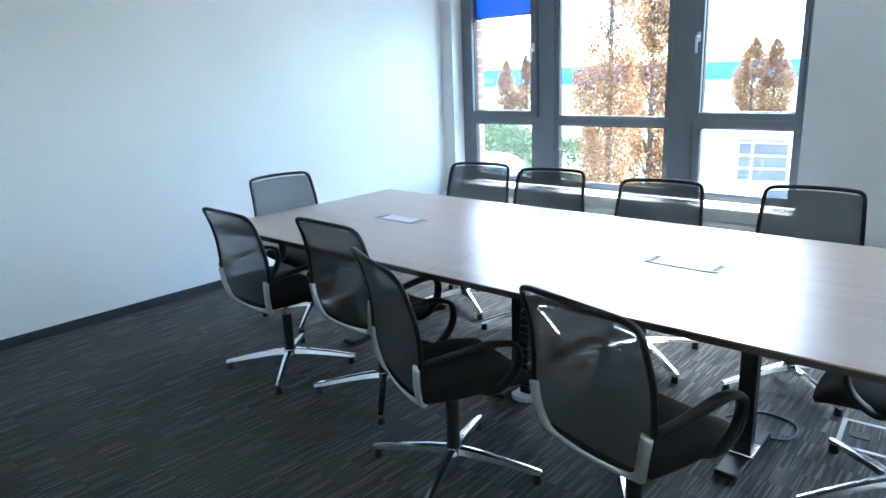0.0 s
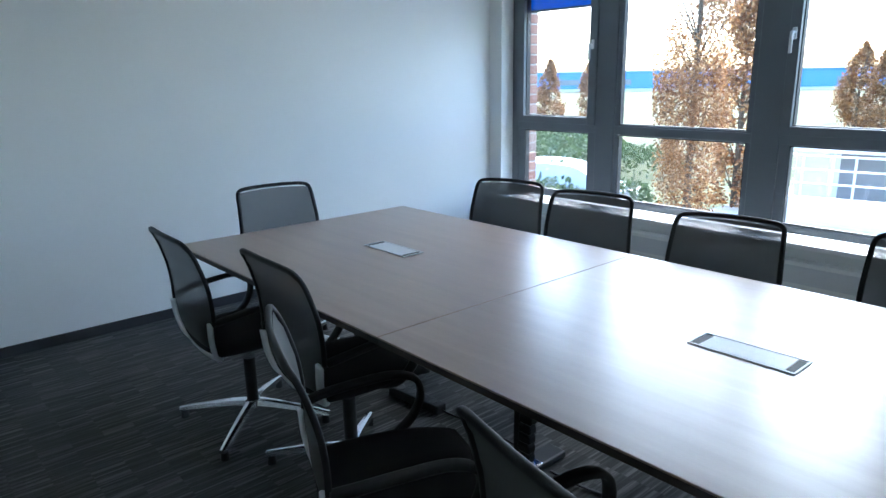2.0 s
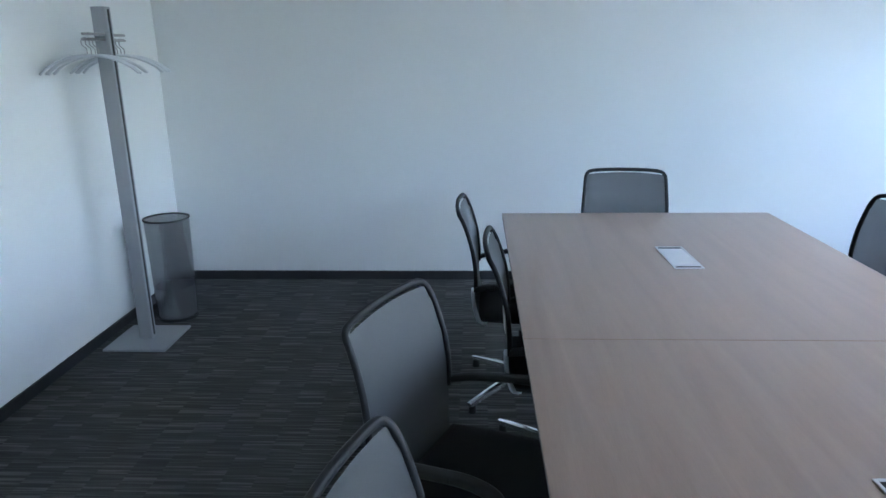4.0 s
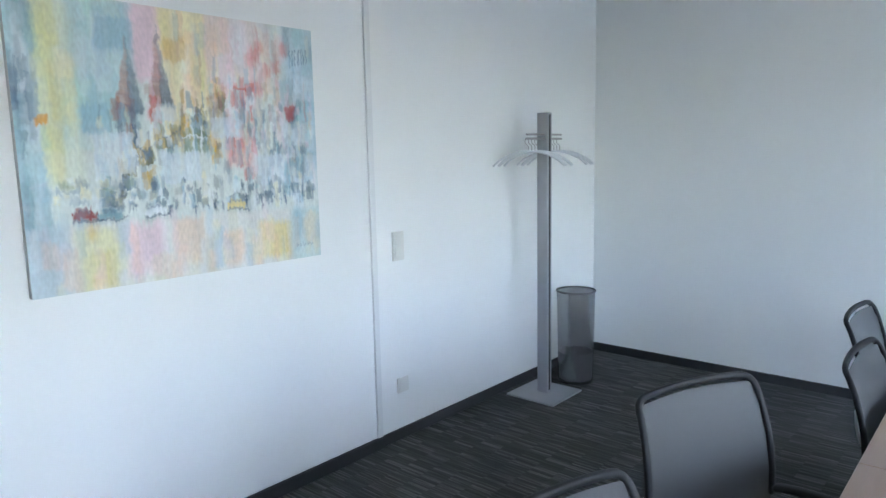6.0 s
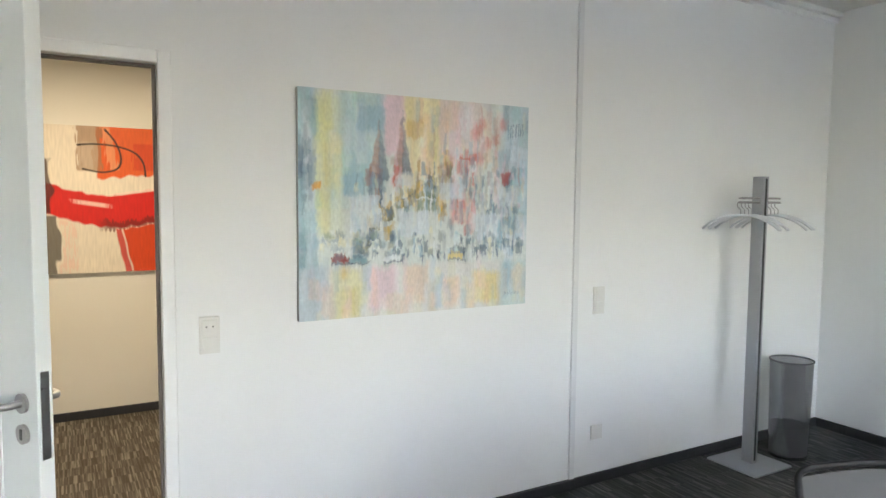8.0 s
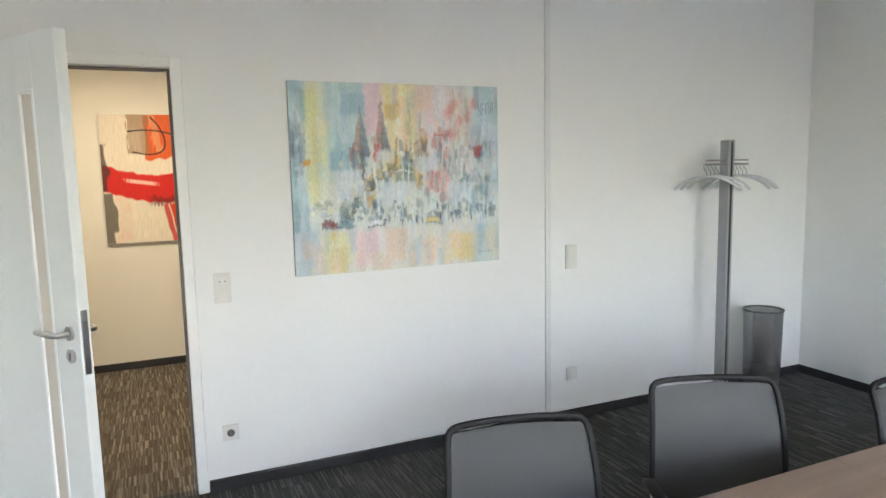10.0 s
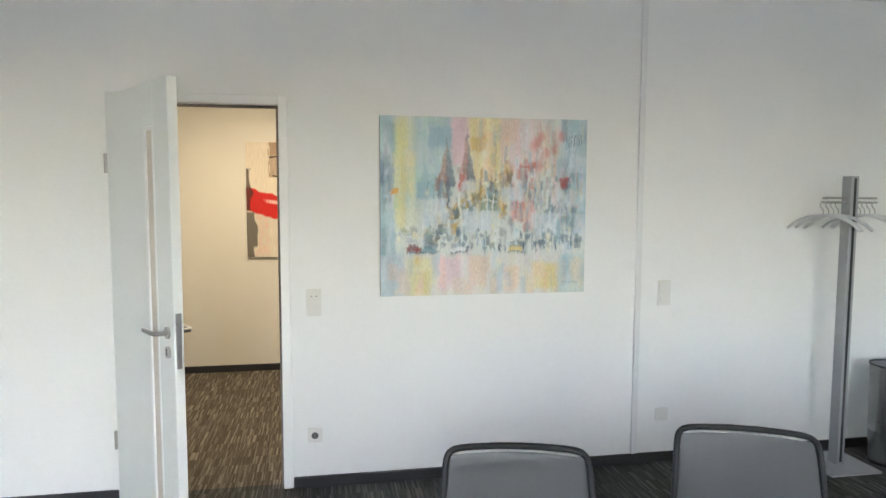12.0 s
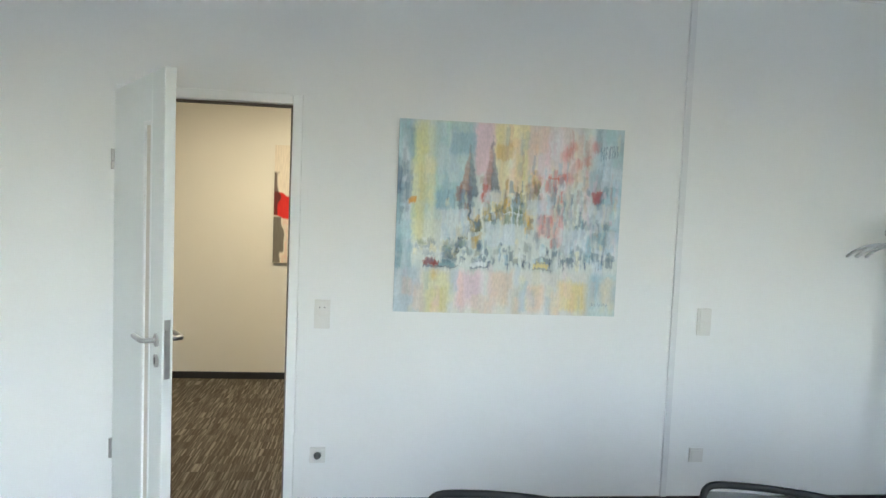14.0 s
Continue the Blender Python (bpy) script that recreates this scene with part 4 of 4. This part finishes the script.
brush_line([(0.30, 0.13), (0.45, 0.12), (0.65, 0.13), (0.82, 0.17), (0.90, 0.24), (0.92, 0.33)], 0.014, INK, 0.85)
brush_line([(0.55, 0.02), (0.64, 0.10), (0.69, 0.20), (0.66, 0.28), (0.52, 0.31), (0.34, 0.29)], 0.014, INK, 0.85)
red = np.clip(red * (1 + 0.12 * fine[..., None]), 0, 1)
canvas("red_painting", red, 0.70, 1.04, pose(-4.47, 2.569, 1.585), "bold red orange and white abstract painting on corridor wall")

# ---- corridor ceiling lamp and sensor ----
cl = empty("ceiling_light", pose(-4.6, 1.3, 2.6), "flush warm white corridor ceiling light", "ceiling light")
part("housing", box(-0.62, 0.62, -0.17, 0.17, -0.04, 0, 0.004, 1), M_TRIM, cl)
part("diffuser", box(-0.59, 0.59, -0.14, 0.14, -0.046, -0.040), M_LAMP, cl)
# ---- cables under the table ----
cab = empty("floor_cable", pose(0, 0, 0), "loose black power cable looped on carpet", "cable")
part("lead", sweep(smooth_path([(-3.70, -2.90, 0.6), (-3.71, -2.93, 0.3), (-3.66, -3.0, 0.02), (-3.60, -3.12, 0.006), (-3.72, -3.26, 0.006), (-3.86, -3.22, 0.006), (-3.86, -3.08, 0.006), (-3.72, -3.04, 0.014), (-3.55, -3.10, 0.006), (-3.3, -3.05, 0.006), (-2.95, -2.95, 0.006), (-2.78, -2.92, 0.02)], 6), 0.009, 0.009, (0, 0, 1), 8), M_CABLE, cab, smooth=True)
spine = empty("cable_spine", pose(-2.80, -2.77, 0), "black segmented cable spine hanging from table to floor", "cable spine")
part("foot", cyl(0, 0, 0, 0.02, 0.07, n=28), M_PALE, spine, "pale round foot")
for k in range(18):
    z = 0.02 + k * 0.038
    part("link", box(-0.028 + 0.010 * math.sin(k * 0.4), 0.028 + 0.010 * math.sin(k * 0.4), -0.02, 0.02, z, z + 0.034, 0.006, 1), M_BLACK, spine)
strip = empty("power_strip", pose(-1.98, -2.92, 0, 0, 0, 6), "black multi-way power strip on carpet under table", "power strip")
part("body", box(-0.16, 0.16, -0.03, 0.03, 0, 0.045, 0.006, 2), M_BLACK, strip)
for k in range(4):
    part("socket_well", cyl(-0.11 + 0.07 * k, 0, 0.044, 0.047, 0.02, n=16), M_GASKET, strip)

lead = empty("extension_lead", pose(0, 0, 0), "thin black lead coiled beside power strip on carpet", "cable")
part("lead", sweep(smooth_path([(-2.13, -2.935, 0.02), (-2.22, -2.96, 0.006), (-2.36, -2.99, 0.006), (-2.50, -2.96, 0.006), (-2.55, -2.88, 0.006), (-2.48, -2.81, 0.006), (-2.40, -2.86, 0.008), (-2.43, -2.95, 0.016), (-2.56, -2.98, 0.006), (-2.645, -2.93, 0.05), (-2.655, -2.91, 0.30), (-2.66, -2.90, 0.66)], 6), 0.008, 0.008, (0, 0, 1), 8), M_CABLE, lead, smooth=True)
outlet = empty("floor_outlet", pose(-4.13, -3.30, 0, 0, 0, 4), "grey floor outlet with hinged lid set in carpet", "floor outlet")
bm = box(-0.13, 0.13, -0.13, -0.112, 0, 0.006, 0.001, 1)
box(-0.13, 0.13, 0.112, 0.13, 0, 0.006, 0.001, 1, bm=bm)
box(-0.13, -0.112, -0.112, 0.112, 0, 0.006, bm=bm)
box(0.112, 0.13, -0.112, 0.112, 0, 0.006, bm=bm)
part("rim", bm, M_SILVER, outlet)
part("lid", box(-0.110, 0.110, -0.110, 0.110, 0, 0.005, 0.001, 1), M_CARPET, outlet, "carpet covered lid")
part("cable_exit", box(0.02, 0.09, -0.03, 0.03, 0.0045, 0.009, 0.002, 1), M_BLACK, outlet)

# ---- outside ----
GZ = -2.0
structure("ground", box(-400, 400, -700, YW - 0.6, GZ - 0.5, GZ), M_FIELD, "pale autumn meadow reaching to horizon", "ground")
structure("outer_wall", box(XR, 3, YW - 0.6, YW - 0.36, GZ, 0.42), M_PAVE, "outer wall plinth below window", "wall")


def tree(x, y, height, radius, leaves, seed, size):
    r = random.Random(seed)
    ob = empty("beech_tree", pose(x, y, GZ), "tall columnar beech tree with copper autumn leaves", "tree", "columnar beeches")
    bm = rod((0, 0, 0), (0, 0, height * 0.9), radius * 0.11, 8, r2=radius * 0.02)
    for _ in range(26):
        a, z = r.uniform(0, 6.28), r.uniform(0.05, 0.75) * height
        l = radius * r.uniform(0.6, 0.95)
        rod((0, 0, z), (math.cos(a) * l, math.sin(a) * l, z + l * r.uniform(1.3, 2.2)), radius * 0.03, 5, bm=bm, r2=radius * 0.008)
    part("trunk", bm, M_BARK, ob)
    verts, faces = [], []
    clumps = [(r.uniform(0, 6.28), r.random() ** 0.9, r.uniform(0.45, 1.0)) for _ in range(90)]
    for _ in range(leaves):
        a0, h0, r0 = r.choice(clumps)
        f = min(1, max(0.0, h0 + r.gauss(0, 0.035)))
        env = radius * (0.75 + 0.5 * f if f < 0.4 else 0.95 * (1 - ((f - 0.4) / 0.62) ** 1.8) + 0.03)
        rad = env * min(1.12, max(0, r0 + r.gauss(0, 0.16)))
        a = a0 + r.gauss(0, 0.35)
        p = Vector((math.cos(a) * rad, math.sin(a) * rad, 0.03 * height + f * height * 0.97))
        u = Vector((r.gauss(0, 1), r.gauss(0, 1), r.gauss(0, 1))).normalized() * size * r.uniform(0.6, 1.3)
        v = u.cross(Vector((r.gauss(0, 1), r.gauss(0, 1), r.gauss(0, 1)))).normalized() * size * 0.6
        b = len(verts)
        verts += [p - u, p + v, p + u, p - v]
        faces.append((b, b + 1, b + 2, b + 3))
    me = bpy.data.meshes.new("crown")
    me.from_pydata(verts, [], faces)
    me.materials.append(M_LEAF)
    new("crown", me).parent = ob


tree(2.45, -13.4, 9.2, 0.74, 36000, 1, 0.032)
tree(3.6, -17.9, 6.0, 0.85, 9000, 2, 0.06)
tree(22.6, -37.2, 4.2, 0.75, 5000, 3, 0.07)
tree(21.7, -38.2, 4.4, 0.75, 5000, 4, 0.07)
tree(20.4, -30.7, 4.2, 0.8, 5000, 5, 0.07)
tree(5.6, -32.4, 4.5, 0.9, 8000, 6, 0.06)
tree(4.9, -33.2, 4.4, 0.85, 8000, 7, 0.06)


def hedge(name, x, y, lx, ly, h, n, seed, turn):
    r = random.Random(seed)
    verts, faces = [], []
    for _ in range(n):
        u, v = r.uniform(-1, 1), r.uniform(-1, 1)
        top = h * (1 - 0.5 * abs(v) ** 3) * (0.8 + 0.35 * noise.noise((u * 4 + seed, v * 2, 0)))
        p = Vector((u * lx, v * ly, top * r.random() ** 0.4))
        a = Vector((r.gauss(0, 1), r.gauss(0, 1), r.gauss(0, 1))).normalized() * 0.10
        c = a.cross(Vector((r.gauss(0, 1), r.gauss(0, 1), r.gauss(0, 1)))).normalized() * 0.05
        b = len(verts)
        verts += [p - a, p + c, p + a, p - c]
        faces.append((b, b + 1, b + 2, b + 3))
    me = bpy.data.meshes.new(name)
    me.from_pydata(verts, [], faces)
    me.materials.append(M_BUSH)
    ob = new(name, me)
    ob.matrix_basis = pose(x, y, GZ, 0, 0, turn)
    tagged(ob, "loose green shrubs and tall grass on slope", "shrubs", kind="stuff")


hedge("shrubs", 8.5, -15.5, 4.5, 2.0, 1.5, 9000, 3, -35)
hedge("shrubs", 14.0, -24.0, 7.0, 2.5, 1.3, 7000, 4, -35)

structure("pavement", box(-14, 3.8, -24, -9, GZ, GZ + 0.10), M_PAVE, "pale concrete forecourt", "pavement")
hut = empty("ramp_building", pose(0.2, -19.8, GZ, 0, 0, 12), "white rendered low building with open bay and ramp", "building")
part("wall", box(-6, 2.6, -3, -0.3, 0, 1.5), M_RENDER, hut)
part("roof", box(-6.2, 2.8, -3.2, 0.6, 1.5, 1.75, 0.02, 1), M_RENDER, hut)
# the wall is solid: this thin dark slab paints the bay's inner shade
part("opening", box(-1.0, 1.6, -0.31, -0.28, 0.1, 1.4), M_SHADE, hut, "flat dark panel painted as shade in open bay")
for x in (-1.1, 0.3, 1.7):
    part("post", cyl(x, 0.4, 0, 1.5, 0.06, n=12), M_RENDER, hut)
part("ramp_wall", box(-5.5, 2.6, 2.6, 2.8, 0, 0.75, 0.01, 1), M_RENDER, hut)
rail = empty("ramp_railing", pose(0.2, -19.8, GZ, 0, 0, 12), "pale galvanised tubular railing along ramp", "railing")
for k in range(8):
    part("post", rod((-5 + k, 2.7, 0.75), (-5 + k, 2.7, 1.65), 0.025, 8), M_PALE, rail)
for z in (1.05, 1.35, 1.65):
    part("bar", rod((-5.2, 2.7, z), (2.2, 2.7, z), 0.022, 8), M_PALE, rail)

far = empty("warehouse", pose(75, -128, GZ, 0, 0, 32), "long low blue clad warehouse in distance", "building")
part("wall", box(-120, 120, -15, 15, 0, 0.5), M_RENDER, far)
part("cladding", box(-120.2, 120.2, -15.2, 15.2, 0.5, 3.6), M_BLUE, far, "blue metal cladding")
part("roof", box(-120.5, 120.5, -15.5, 15.5, 3.6, 3.8), M_PALE, far)
for k in range(24):
    part("window", box(-112 + k * 9.6, -108 + k * 9.6, 15.2, 15.3, 1.2, 2.2), M_SHADE, far)

car = empty("parked_car", pose(6.3, -14.0, GZ, 0, 0, 30), "silver parked car beside shrubs", "car")
body = smooth_path([(-2.0, 0, 0.45), (-1.95, 0, 0.8), (-1.2, 0, 0.9), (-0.6, 0, 1.35), (0.7, 0, 1.4), (1.5, 0, 0.95), (2.0, 0, 0.85), (2.05, 0, 0.4)], 4)
bm = bmesh.new()
rows = [[bm.verts.new((p.x, s * (0.85 - 0.25 * max(0, p.z - 0.8)), p.z)) for p in body] for s in (-1, 1)]
for a in range(len(body) - 1):
    bm.faces.new((rows[0][a], rows[0][a + 1], rows[1][a + 1], rows[1][a]))
bm.faces.new(rows[0]), bm.faces.new(rows[1][::-1])
part("body", bm, M_CAR, car)
for x in (-1.25, 1.25):
    for y in (-0.78, 0.78):
        wh = part("wheel", rod((x, y - 0.1, 0.32), (x, y + 0.1, 0.32), 0.32, 20), M_TYRE, car)
        part("rim", rod((x, y - 0.105, 0.32), (x, y + 0.105, 0.32), 0.19, 16), M_PALE, wh)

# ---- brick pier beside the window ----
pier = empty("brick_pier", pose(0, 0, 0), "red brown brick pier outside window", "brick pier", kind="structure")
part("mortar", box(-0.243, 0.60, -5.735, -5.62, GZ, 3.2), M_MORTAR, pier)


def brick_mesh(length):
    ob = part("brick", box(-length / 2, length / 2, -0.062, 0.062, -0.0355, 0.0355, 0.004, 1), M_BRICK)
    me = ob.data
    bpy.data.objects.remove(ob)
    return me


long_brick, half_brick = brick_mesh(0.24), brick_mesh(0.115)
for row in range(36):
    x = -0.25
    for k in range(3):
        half = row % 2 == 1 and k == 0
        width = 0.115 if half else 0.24
        b = new("brick", half_brick if half else long_brick)
        b.parent = pier
        b.location = (x + width / 2, -5.6775, 0.1 + 0.083 * row)
        x += width + 0.011
